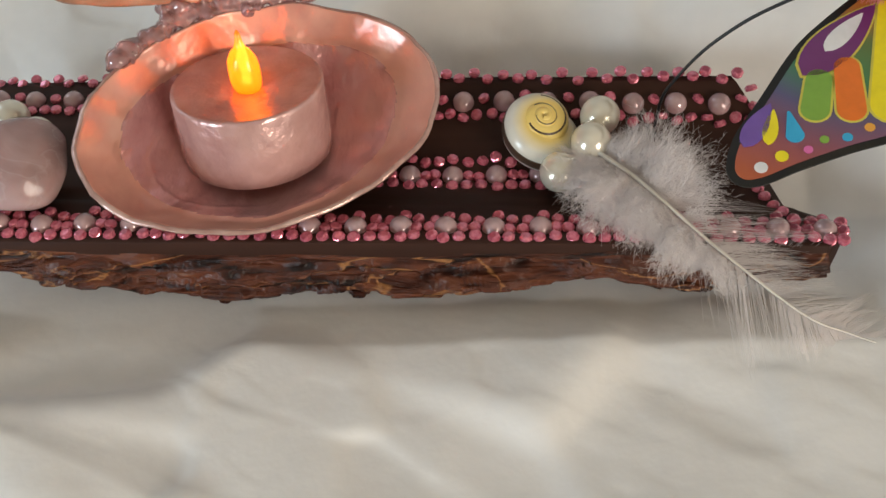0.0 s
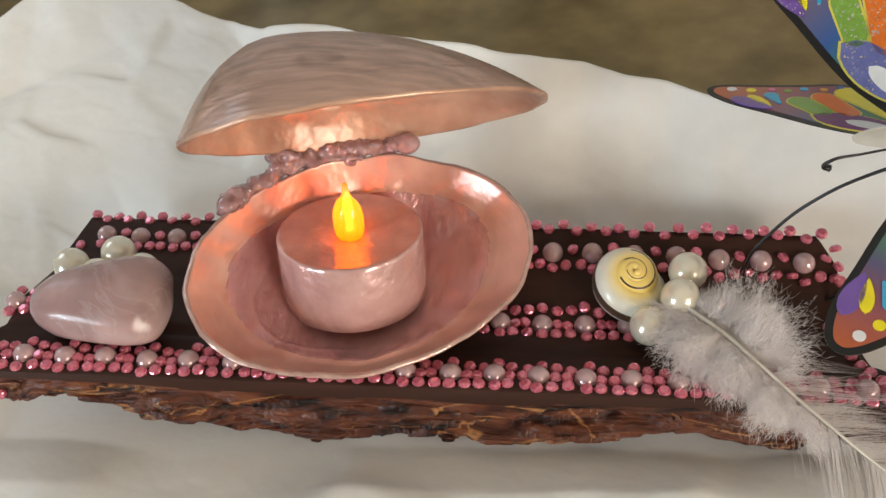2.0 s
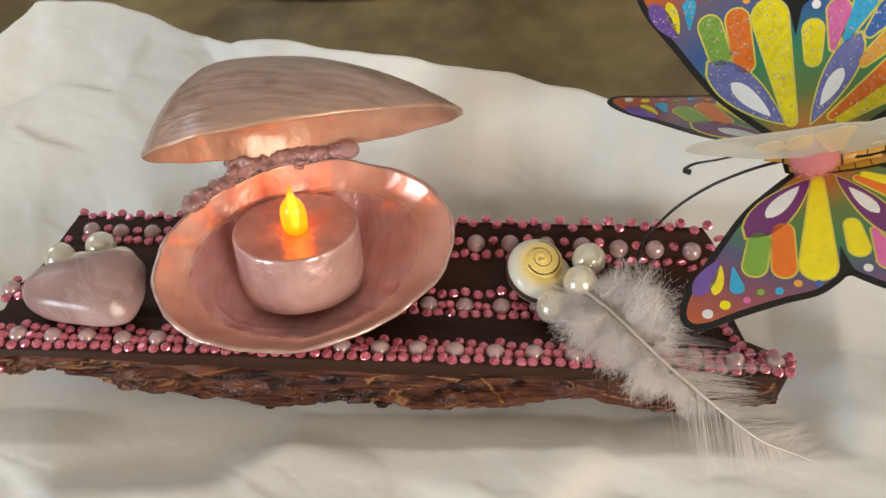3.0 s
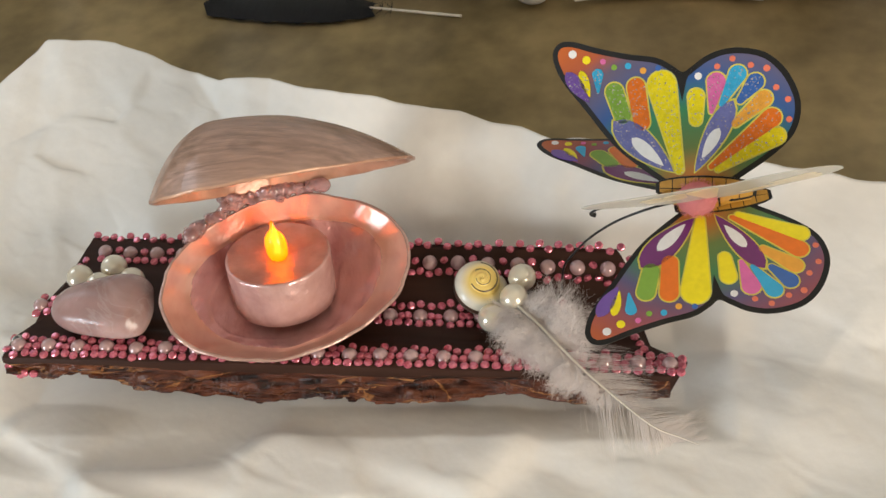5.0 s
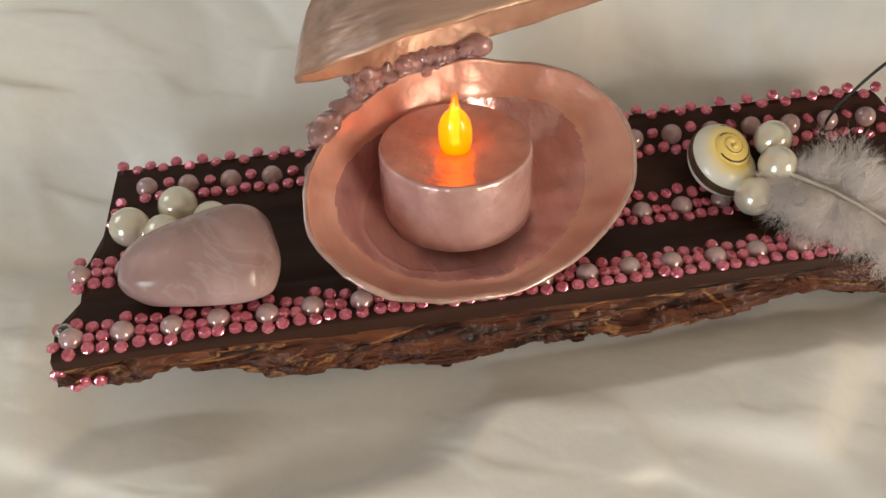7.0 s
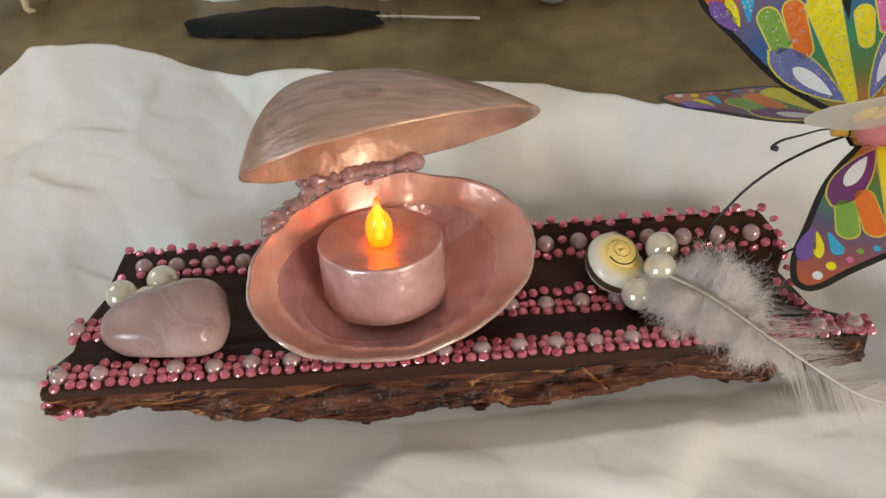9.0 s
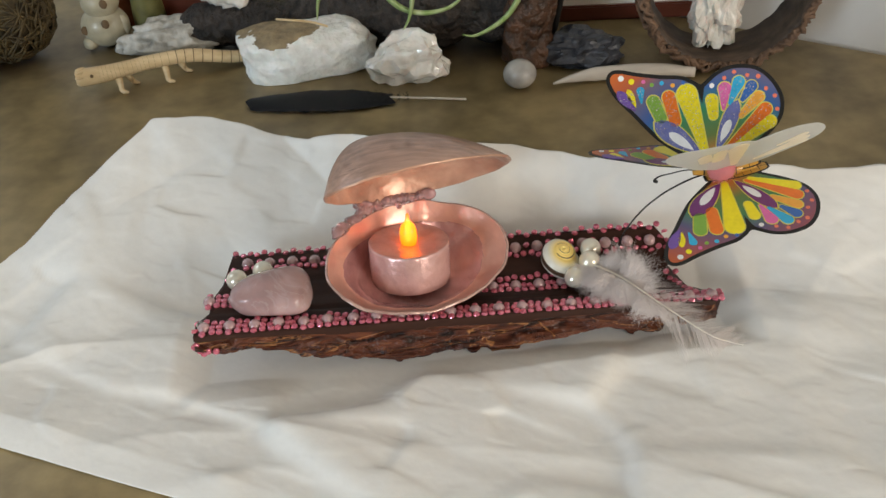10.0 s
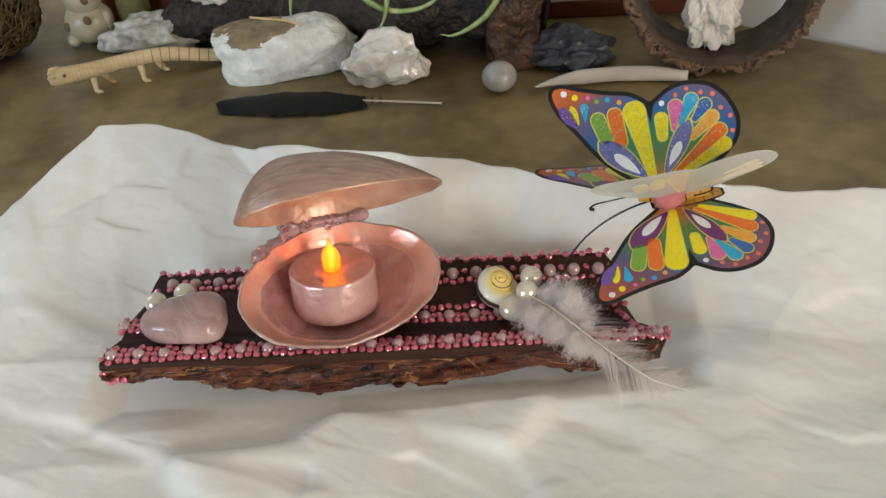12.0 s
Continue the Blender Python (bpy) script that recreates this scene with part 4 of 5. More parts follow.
MILKY = see_through(material("milky_clear_plastic", (0.74, 0.74, 0.68), 0.25, coat=0.3, vary=0.08), (0.85, 0.83, 0.76), 0.38)
WASH, PURPLE_WASH = wing_wash(((0.42, (0.03, 0.22, 0.10)), (0.56, (0.03, 0.10, 0.30)), (0.72, (0.14, 0.11, 0.17)))), wing_wash(((0.40, (0.05, 0.20, 0.08)), (0.53, (0.10, 0.09, 0.19)), (0.67, (0.28, 0.08, 0.11))))
GOLD = material("printed_gold_body", (0.60, 0.31, 0.05), 0.35, coat=0.3, vary=0.3, scale=400)
FLUFF = see_through(material("pink_fluff", (0.85, 0.33, 0.36), 0.8, vary=0.15), (0.9, 0.4, 0.42), 0.1)


def capsule(x0, y0, x1, y1, w0, w1, n=9):
    """The outline of a rounded cell, wide at its outer end."""
    a = math.atan2(y0 - y1, x0 - x1)
    out = [(x0 + w0 / 2 * math.cos(a - math.pi / 2 + math.pi * k / n), y0 + w0 / 2 * math.sin(a - math.pi / 2 + math.pi * k / n)) for k in range(n + 1)]
    return out + [(x1 + w1 / 2 * math.cos(a + math.pi / 2 + math.pi * k / n), y1 + w1 / 2 * math.sin(a + math.pi / 2 + math.pi * k / n)) for k in range(n + 1)]


def almond(x0, y0, x1, y1, w, n=12):
    """The outline of a cell that is pointed at both ends and fullest towards its outer end."""
    d = Vector((x1 - x0, y1 - y0))
    side = Vector((-d.y, d.x)).normalized() * w / 2
    half = [(t, math.sin(math.pi * t ** 0.72) ** 0.8) for t in (k / n for k in range(1, n))]
    right = [(x0 + d.x * t + side.x * h, y0 + d.y * t + side.y * h) for t, h in half]
    left = [(x0 + d.x * t - side.x * h, y0 + d.y * t - side.y * h) for t, h in reversed(half)]
    return [(x0, y0)] + right + [(x1, y1)] + left


def cell_shape(row, more=0.0):
    """A cell's outline, widened all round by more."""
    if row[5]:
        return capsule(*row[:4], row[4] + more, row[5] + more)
    d = (Vector(row[:2]) - Vector(row[2:4])).normalized() * more * 0.8
    return almond(row[0] + d.x, row[1] + d.y, row[2] - d.x, row[3] - d.y, row[4] + more)


def wing(parent, along, facing, size, axis, root=(0, 0, 0), glitter=False, milky=False):
    """One printed plastic sheet, fore and hind wing in one, that leaves the body in the direction along."""
    along = Vector(along).normalized()
    x = Vector(axis).normalized()
    along = (along - x * along.dot(x)).normalized()
    normal = x.cross(along) * facing

    def at(p, up):
        return POM + Vector(root) + x * (p[0] * 0.001 * size) + along * (p[1] * 0.001 * size) + normal * up

    outline = [(p.x, p.y) for p in smooth_path([(*p, 0) for p in WING] + [(*WING[0], 0)], 5)[:-1]]
    def inset(d):
        pts, n = [], len(outline)
        for i, p in enumerate(outline):
            t = Vector(outline[(i + 1) % n]) - Vector(outline[i - 1])
            t.normalize()
            pts.append((p[0] + t.y * d, p[1] - t.x * d))
        return pts

    bm = bmesh.new()
    loops(bm, [[at(p, 0) for p in outline], [at(p, 0.0003) for p in outline]])
    bmesh.ops.triangulate(bm, faces=[f for f in bm.faces if len(f.verts) > 4])
    sheet = part("wing", bm, MILKY if milky else BLACK, parent, "milky clear plastic wing seen edge-on" if milky else ("glittering printed plastic wing" if glitter else "printed plastic wing"), smooth=False)

    def layer(name, shapes, mat, up):
        bm = bmesh.new()
        for pts in shapes:
            loops(bm, [[at(p, 0.0002) for p in pts], [at(p, up) for p in pts]])
        bmesh.ops.triangulate(bm, faces=[f for f in bm.faces if len(f.verts) > 4])
        return part(name, bm, mat, sheet, smooth=False)

    if milky:
        layer("faint_print", [cell_shape(row, 0.6) for row in CELLS[:3] + CELLS[8:11]], ink("faint", False), 0.0004)
        return sheet
    layer("ground_print", [inset(1.7)], WASH if glitter else PURPLE_WASH, 0.00042)
    layer("notch", [[(-6.8, 41.0), (-5.0, 37.5), (-3.4, 31.0), (-2.2, 37.5), (-0.4, 41.4), (-3.4, 39.2)]], BLACK, 0.00050)
    layer("cell_rims", [cell_shape(row, 0.9) for row in CELLS], ink("rim", False), 0.00052)
    for row in CELLS:
        tone = "plum" if row[6] == "lilac" and not glitter else row[6]
        layer("cell", [cell_shape(row)], ink(tone, glitter), 0.00062)
    for row in INSETS:
        layer("cell", [cell_shape(row)], ink(row[6], glitter and row[6] != "white"), 0.00070)
    for px, py, r, tone in DOTS:
        layer("dot", [[(px + r * math.cos(2 * math.pi * k / 12), py + r * math.sin(2 * math.pi * k / 12)) for k in range(12)]], ink(tone, False), 0.00062)
    def half_width(px):
        return 3.6 * max(0.0, 1 - ((px - 4.0) / 15.5) ** 2) ** 0.45

    ends = [-11.0 + 30.0 * k / 24 for k in range(25)]
    layer("body_edge", [[(px, 4.6 + half_width(px) + 0.4) for px in ends] + [(px, 4.6 - half_width(px) - 0.5) for px in reversed(ends)]], BLACK, 0.00060)
    for k in range(7):  # gold plates in two rows, parted by dark lines
        a0, a1 = -9.8 + 4.0 * k, -9.8 + 4.0 * k + 3.7
        steps = [a0 + (a1 - a0) * q / 4 for q in range(5)]
        for lo, hi in ((-0.95, -0.12), (0.0, 0.95)):
            layer("body_plate", [[(px, 4.6 + hi * half_width(px)) for px in steps] + [(px, 4.6 + lo * half_width(px)) for px in reversed(steps)]], GOLD, 0.00068)
    return sheet


def build_butterfly():
    b = thing("butterfly_decoration", POM, "printed plastic butterfly with glitter wings on a bent black wire", "butterfly")
    wing(b, (0.020, 0.607, 0.794), 1, 1.039, (0.970, -0.190, 0.120), (-0.0012, -0.0004, -0.0018), glitter=True)
    wing(b, (0.097, -0.984, -0.148), -1, 1.014, (0.993, 0.086, 0.081), (0.0040, 0.0050, -0.0024))
    wing(b, (0.218, -0.600, 0.785), 1, 1.0, (0.945, 0.114, 0.089), (0.0075, 0.0, 0.0), milky=True)
    wing(b, (-0.188, 0.955, -0.231), 1, 1.005, (0.982, 0.178, -0.064))
    bm = bmesh.new()
    path = [POM + Vector((-0.012 + 0.029 * k / 48, 0.0, 0.0005 * math.sin(k * 0.2))) for k in range(49)]
    tube(bm, path, [0.0006 + 0.0026 * math.sin(math.pi * min(1, (k + 4) / 54)) for k in range(49)], 14)
    bm.faces.ensure_lookup_table()
    for i, f in enumerate(bm.faces):
        f.material_index = 1 if (i // 14) % 8 == 7 and i < 14 * 36 else 0
    part("body", bm, [GOLD, BLACK], b, "gold body with dark rings")
    bm = bmesh.new()
    rng = random.Random(3)
    for v in bmesh.ops.create_icosphere(bm, subdivisions=4, radius=0.0052)["verts"]:
        v.co = Vector((v.co.x * 1.2, v.co.y, v.co.z)) * (1 + 0.10 * noise.noise(v.co * 900)) + POM + Vector((0, -0.0025, 0.0022))
    for k in range(1000):
        d = Vector((rng.gauss(0, 1), rng.gauss(0, 1), rng.gauss(0, 1))).normalized()
        p = POM + Vector((0, -0.0025, 0.0022)) + Vector((d.x * 1.2, d.y, d.z)) * 0.0050
        w = (d + Vector((rng.uniform(-1, 1), rng.uniform(-1, 1), rng.uniform(-1, 1))) * 0.6).normalized()
        ribbon(bm, [p, p + w * 0.0007, p + (w + d * 0.3) * rng.uniform(0.001, 0.0016)], 0.00015, 0.00005, w.orthogonal())
    part("pompom", bm, FLUFF, b, "pink fluffy pompom")
    bm = bmesh.new()
    tube(bm, smooth_path([(0.1003, 0.0318, plank_top(0.1003, 0.0318) - 0.0005), (0.1015, 0.0318, 0.0290), (0.1050, 0.0319, 0.0360), (0.1108, 0.0319, 0.0440), (0.1180, 0.0315, 0.0510), (0.1245, 0.0308, 0.0558), (0.1320, 0.0300, 0.0600), (0.1420, 0.0305, 0.0625)], 8), 0.00042, 7)
    part("wire", bm, BLACK, b, "thin bent black wire")
    bm = bmesh.new()
    tube(bm, smooth_path([(0.1212, 0.0300, plank_top(0.12, 0.03) - 0.001), (0.1280, 0.0275, 0.0225), (0.1380, 0.0210, 0.0300), (0.1430, 0.0240, 0.0450), (0.1437, 0.0293, 0.0620)], 8), 0.00038, 7)
    part("wire", bm, BLACK, b, "thin bent black wire")
    curl = smooth_path([(0.1330, 0.0285, 0.0655), (0.1260, 0.0240, 0.0690), (0.1190, 0.0205, 0.0705), (0.1140, 0.0190, 0.0708), (0.1118, 0.0190, 0.0695), (0.1115, 0.0193, 0.0682), (0.1128, 0.0195, 0.0676)], 8)
    bm = bmesh.new()
    tube(bm, curl, [0.00028 + 0.0006 * (k / len(curl)) ** 3 for k in range(len(curl))], 7)
    part("antenna", bm, BLACK, b, "curled black antenna")


build_butterfly()


# ---- the things at the back of the table ----
def rock(name, at, half, mats, label, category="rock", tops=None, lean=0.0, smooth=True, **shape):
    """A rock whose lowest point is at the place given. tops: the height above which the second material shows."""
    bm = bmesh.new()
    stone(bm, (at[0], at[1], 0), half, **shape)
    low = min(v.co.z for v in bm.verts)
    for v in bm.verts:
        v.co.z += at[2] - low
    if tops:
        for f in bm.faces:
            c = f.calc_center_median()
            f.material_index = 1 if c.z > tops + lean * max(0, c.x - at[0] + 0.005) + 0.006 * noise.fractal(c * 70, 0.8, 2.0, 4) and f.normal.z > -0.2 else 0
    return solo(name, bm, mats, at, label, category, smooth=smooth)


rock("white_rock", (-0.054, 0.300, 0), (0.0440, 0.022, 0.0190), [WHITE_ROCK, RUST_ROCK], "rough white quartz rock with a brown stained top", tops=0.0270, lean=0.55, seed=1.3, rough=0.10, grain=1.0, power=3.6, turn=4, sub=6, facets=0.20, flat=0.35)
rock("crystal_lump", (0.0130, 0.270, 0), (0.0225, 0.015, 0.0180), CRYSTAL, "knobbly milky white crystal lump", "crystal", seed=4.2, rough=0.26, grain=1.25, power=2.4, sub=4, facets=0.42, flat=0.35, smooth=False)
rock("dark_mineral_rock", (0.1315, 0.2690, 0), (0.0222, 0.014, 0.0118), COAL, "jagged dark grey mineral lump beside the wooden ring", seed=6.1, rough=0.25, grain=1.6, power=2.8, sub=4, facets=0.50, turn=-12, flat=0.35, smooth=False)
rock("grey_rock", (-0.155, 0.346, 0), (0.034, 0.013, 0.0135), GREY_QUARTZ, "low knobbly grey and white rock behind the wooden lizard", seed=2.2, rough=0.34, grain=1.5, sub=5, facets=0.35, flat=0.3, turn=-4)
rock("quartz_lump", (0.2135, 0.2525, 0.0092), (0.0148, 0.010, 0.031), CRYSTAL, "white and yellowish quartz lump standing in the wooden ring", "crystal", seed=9.4, rough=0.40, grain=1.9, power=1.9, sub=5, facets=0.50, smooth=False)
rock("pale_crystal", (-0.107, 0.345, 0.0315), (0.021, 0.012, 0.016), CRYSTAL, "pale crystal lump lying on the dark log", "crystal", seed=5.5, rough=0.4, grain=1.8, sub=4, facets=0.3)


def build_egg():
    bm = bmesh.new()
    for v in bmesh.ops.create_uvsphere(bm, u_segments=32, v_segments=20, radius=1.0)["verts"]:
        v.co = Vector((0.0836 + v.co.x * 0.0108, 0.2400 + v.co.y * 0.0100, 0.0093 + v.co.z * (0.0093 if v.co.z < 0 else 0.0098)))
    solo("stone_egg", bm, GREY_EGG, (0.0836, 0.2400, 0), "smooth polished grey stone egg on the table", "stone")


build_egg()


def build_lizard():
    liz = thing("wooden_lizard", (-0.18, 0.298, 0.0), "carved pale wooden lizard with cut segments and short legs", "figurine")
    path = smooth_path([(-0.2112, 0.2850, 0.0154), (-0.2013, 0.2880, 0.0147), (-0.1893, 0.2915, 0.0144), (-0.1756, 0.2955, 0.0149), (-0.1615, 0.3000, 0.0152), (-0.1364, 0.3070, 0.0137), (-0.1063, 0.3125, 0.0068), (-0.0850, 0.3180, 0.0062)], 10)
    n = len(path)
    radii = [lift(k / n, ((0, 0.0042), (0.02, 0.0056), (0.08, 0.0062), (0.2, 0.0058), (0.4, 0.0050), (0.7, 0.0048), (1, 0.0036))) for k in range(n)]
    bm = bmesh.new()
    tube(bm, path, radii, 16)
    part("body", bm, LIZARD, liz)
    bm = bmesh.new()
    for k in range(5):
        a = math.pi * (0.12 + 0.19 * k)
        edge = [path[j] + radii[j] * 0.99 * Vector((0, -math.cos(a), math.sin(a))) for j in range(1, 8)]
        tube(bm, edge, [0.0003, 0.0011, 0.0012, 0.0012, 0.0011, 0.0008, 0.0003], 6)
    part("carved_ridges", bm, LIZARD, liz, "pale carved ridges on the head")
    for k in range(14, 70, 2):
        bm = bmesh.new()
        tube(bm, [path[k].lerp(path[k + 1], 0.4), path[k].lerp(path[k + 1], 0.58 if k > 45 else 0.5)], [radii[k] * 1.008] * 2, 16)
        part("slit", bm, SLIT if k > 45 else SHALLOW, liz)
    for k, aside in ((23, -0.0050), (43, -0.0050), (27, 0.0060), (47, 0.0060)):
        bm = bmesh.new()
        a, f = path[k] - Vector((0, 0, 0.002)), Vector((path[k].x + 0.002, path[k].y + aside, 0.0))
        tube(bm, [a, a.lerp(f, 0.55), f + Vector((-0.0005, 0, 0.0022)), f + Vector((0.0010, -0.0006, 0.0011)), f + Vector((0.0040, -0.0014, 0.0009))], [0.0030, 0.0021, 0.0019, 0.0017, 0.0009], 8)
        part("leg", bm, LIZARD, liz)
    bm = bmesh.new()
    ball(bm, path[11] + Vector((0.1, -0.80, 0.35)).normalized() * radii[11], 0.0012, 10, 6)
    part("eye", bm, SLIT, liz, "small black eye")


build_lizard()


def build_black_feather():
    f = thing("black_feather", (-0.02, 0.242, 0.0), "glossy black feather with a pale quill on the table", "feather")
    spine = smooth_path([(-0.0950, 0.2520, 0.0022), (-0.05, 0.2470, 0.0030), (-0.005, 0.2395, 0.0026), (0.0470, 0.2290, 0.0010)], 10)
    n = len(spine)
    bm = bmesh.new()
    tube(bm, spine[8:], [0.0004 + 0.0006 * k / n for k in range(n - 8)], 8)
    part("quill", bm, HORN, f, "pale bare quill")
    bm = bmesh.new()
    rows = []
    for i, p in enumerate(spine[: int(n * 0.72)]):
        t = i / (n * 0.72)
        w = 0.0160 * math.sin(math.pi * min(1, 0.16 + t * 0.74)) ** 0.7 * (1 - 0.35 * max(0, t - 0.8) / 0.2)
        row = []
        for k in range(9):
            s = k / 4 - 1
            rag = 1 + (0.22 * noise.noise(Vector((i * 1.7, k, 5))) if abs(s) == 1 else 0)
            row.append(p + Vector((0.004 * abs(s) - 0.002, s * w * rag * (0.75 if s > 0 else 1.0), 0.0007 - 0.0016 * s * s)))
        rows.append(row)
    top = loops(bm, rows, closed=False, caps=False)
    bmesh.ops.solidify(bm, geom=list(bm.faces), thickness=0.0003)
    part("vane", bm, CROW, f, "smooth black vane")
    bm = bmesh.new()
    rng = random.Random(5)
    for k in range(240):
        p = spine[rng.randrange(int(n * 0.55), int(n * 0.80))]
        s = rng.choice((-1, 1))
        d = Vector((-0.5 + rng.uniform(-0.3, 0.5), s * 1.0, rng.uniform(-0.05, 0.25))).normalized()
        ln = rng.uniform(0.004, 0.009)
        ribbon(bm, [p, p + d * ln * 0.5, p + d * ln + Vector((rng.uniform(-0.001, 0.001), 0, 0))], 0.0002, 0.00005, Vector((0, 0, 1)))
    part("loose_barb", bm, CROW, f, "loose downy black barbs")["kind"] = "stuff"


build_black_feather()


def build_driftwood_stick():
    bm = bmesh.new()
    path = smooth_path([(0.1045, 0.2335, 0.0036), (0.1250, 0.2375, 0.0045), (0.1500, 0.2380, 0.0048), (0.1750, 0.2345, 0.0046), (0.1960, 0.2285, 0.0040)], 8)
    n = len(path)
    tube(bm, path, [0.0006 + 0.0040 * min(1, 3.2 * k / n) * (1 if k < n * 0.75 else 1 - 1.6 * (k / n - 0.75)) for k in range(n)], 12)
    for v in bm.verts:
        v.co += v.co.normalized() * 0.0006 * noise.noise(v.co * 160)
    solo("driftwood_stick", bm, BONE, (0.15, 0.237, 0.0), "smooth bleached white driftwood stick", "stick")


build_driftwood_stick()


def build_ring():
    c, outer, inner = Vector((0.2175, 0.2475, 0.0583)), 0.0580, 0.0488
    ring = thing("cactus_wood_ring", (0.2175, 0.2475, 0.0), "upright ring of brown hollow cactus wood with a netted skin", "wood ring")
    tilt = Matrix.Rotation(radians(-9), 3, "Z")

    def at(a, r, y):
        return c + tilt @ Vector((r * math.cos(a), y, r * math.sin(a)))

    bm = bmesh.new()
    rings = []
    for i in range(120):
        a = 2 * math.pi * i / 120
        w = 0.0012 * noise.noise(Vector((math.cos(a) * 4, math.sin(a) * 4, 1)))
        sec = [(inner + w, -0.017), (inner + 0.0015, 0.0), (inner + w, 0.018), (outer - 0.004, 0.019), (outer - 0.003 + w, 0.0), (outer - 0.004, -0.018)]
        rings.append([at(a, r + 0.0008 * noise.noise(Vector((a * 9, y * 300, 3))), y) for r, y in sec])
    rows = [[bm.verts.new(p) for p in r] for r in rings]
    for i in range(120):
        for k in range(6):
            bm.faces.new((rows[i][k], rows[i][(k + 1) % 6], rows[(i + 1) % 120][(k + 1) % 6], rows[(i + 1) % 120][k]))
    part("hoop", bm, CHOLLA_IN, ring, "dark worn inner hoop")
    rng = random.Random(21)
    bm = bmesh.new()
    for sgn in (-1, 1):
        for i in range(46):
            a0 = 2 * math.pi * i / 46 + rng.uniform(-0.03, 0.03)
            pts, radii = [], []
            for k in range(11):
                t = k / 10
                a = a0 + sgn * (0.42 * t + 0.05 * math.sin(t * 9 + i))
                y = -0.0185 + 0.037 * t
                r = outer - 0.0012 + 0.0016 * noise.noise(Vector((a * 6, y * 200, 8)))
                if t < 0.15:
                    r -= 0.006 * (0.15 - t) / 0.15
                pts.append(at(a, r, y))
                radii.append(0.0014 + 0.0012 * noise.noise(Vector((a * 11, t * 4, i))))
            tube(bm, pts, radii, 6)
    for i in range(70):
        a0 = 2 * math.pi * i / 70 + rng.uniform(-0.04, 0.04)
        ln, r0 = rng.uniform(0.10, 0.24), rng.uniform(inner + 0.003, outer - 0.003)
        pts = [at(a0 + ln * k / 5, r0 + 0.0022 * math.sin(k * 1.3 + i), -0.0182 + 0.0008 * noise.noise(Vector((i, k, 2)))) for k in range(6)]
        tube(bm, pts, [0.0008, 0.0015, 0.0018, 0.0017, 0.0014, 0.0007], 6)
    part("netted_skin", bm, CHOLLA, ring, "net of grey-brown wood strands")["kind"] = "stuff"


build_ring()


def build_log():
    bm = bmesh.new()
    rings = []
    for i in range(90):
        t = i / 89
        x = -0.150 + 0.245 * t
        r = lift(t, ((0, 0.010), (0.06, 0.0155), (0.35, 0.0175), (0.55, 0.030), (0.8, 0.043), (1.0, 0.040)))
        cy = 0.353 - 0.036 * t
        ring = []
        for k in range(56):
            a = 2 * math.pi * k / 56
            q = Vector((x * 26, math.cos(a) * r * 26, math.sin(a) * r * 26))
            rr = r * (1 + 0.22 * noise.fractal(q, 0.7, 2.2, 6) - 0.05 * abs(noise.noise(q * 3.3)))
            ring.append((x + 0.002 * noise.noise(q * 2), cy + rr * math.cos(a), max(0.0, r + rr * math.sin(a))))
        rings.append(ring)
    loops(bm, rings)
    solo("bark_log", bm, LOG, (-0.03, 0.325, 0.0), "dark rough-barked log lying at the back of the table", "log")
    bm = bmesh.new()
    rings = []
    for i in range(60):
        z = 0.095 * i / 59
        ring = []
        for k in range(44):
            a = 2 * math.pi * k / 44
            q = Vector((math.cos(a) * 1.1, math.sin(a) * 1.1, z * 30))
            rr = 0.0150 * (1 + 0.34 * noise.fractal(q, 0.8, 2.2, 6)) * (1.12 - 0.25 * z / 0.095)
            ring.append((0.0965 + rr * 1.05 * math.cos(a), 0.2770 + rr * math.sin(a), z))
        rings.append(ring)
    loops(bm, rings)
    solo("burl_stump", bm, BROWN_STUMP, (0.0965, 0.277, 0.0), "upright knotty red-brown burl of wood", "wood")


build_log()
LEAF = material("green_leaf", (0.16, 0.28, 0.05), 0.4, scale=200, stretch=(1, 1, 0.2), vary=0.35, tint=(0.45, 0.52, 0.28), large=120)


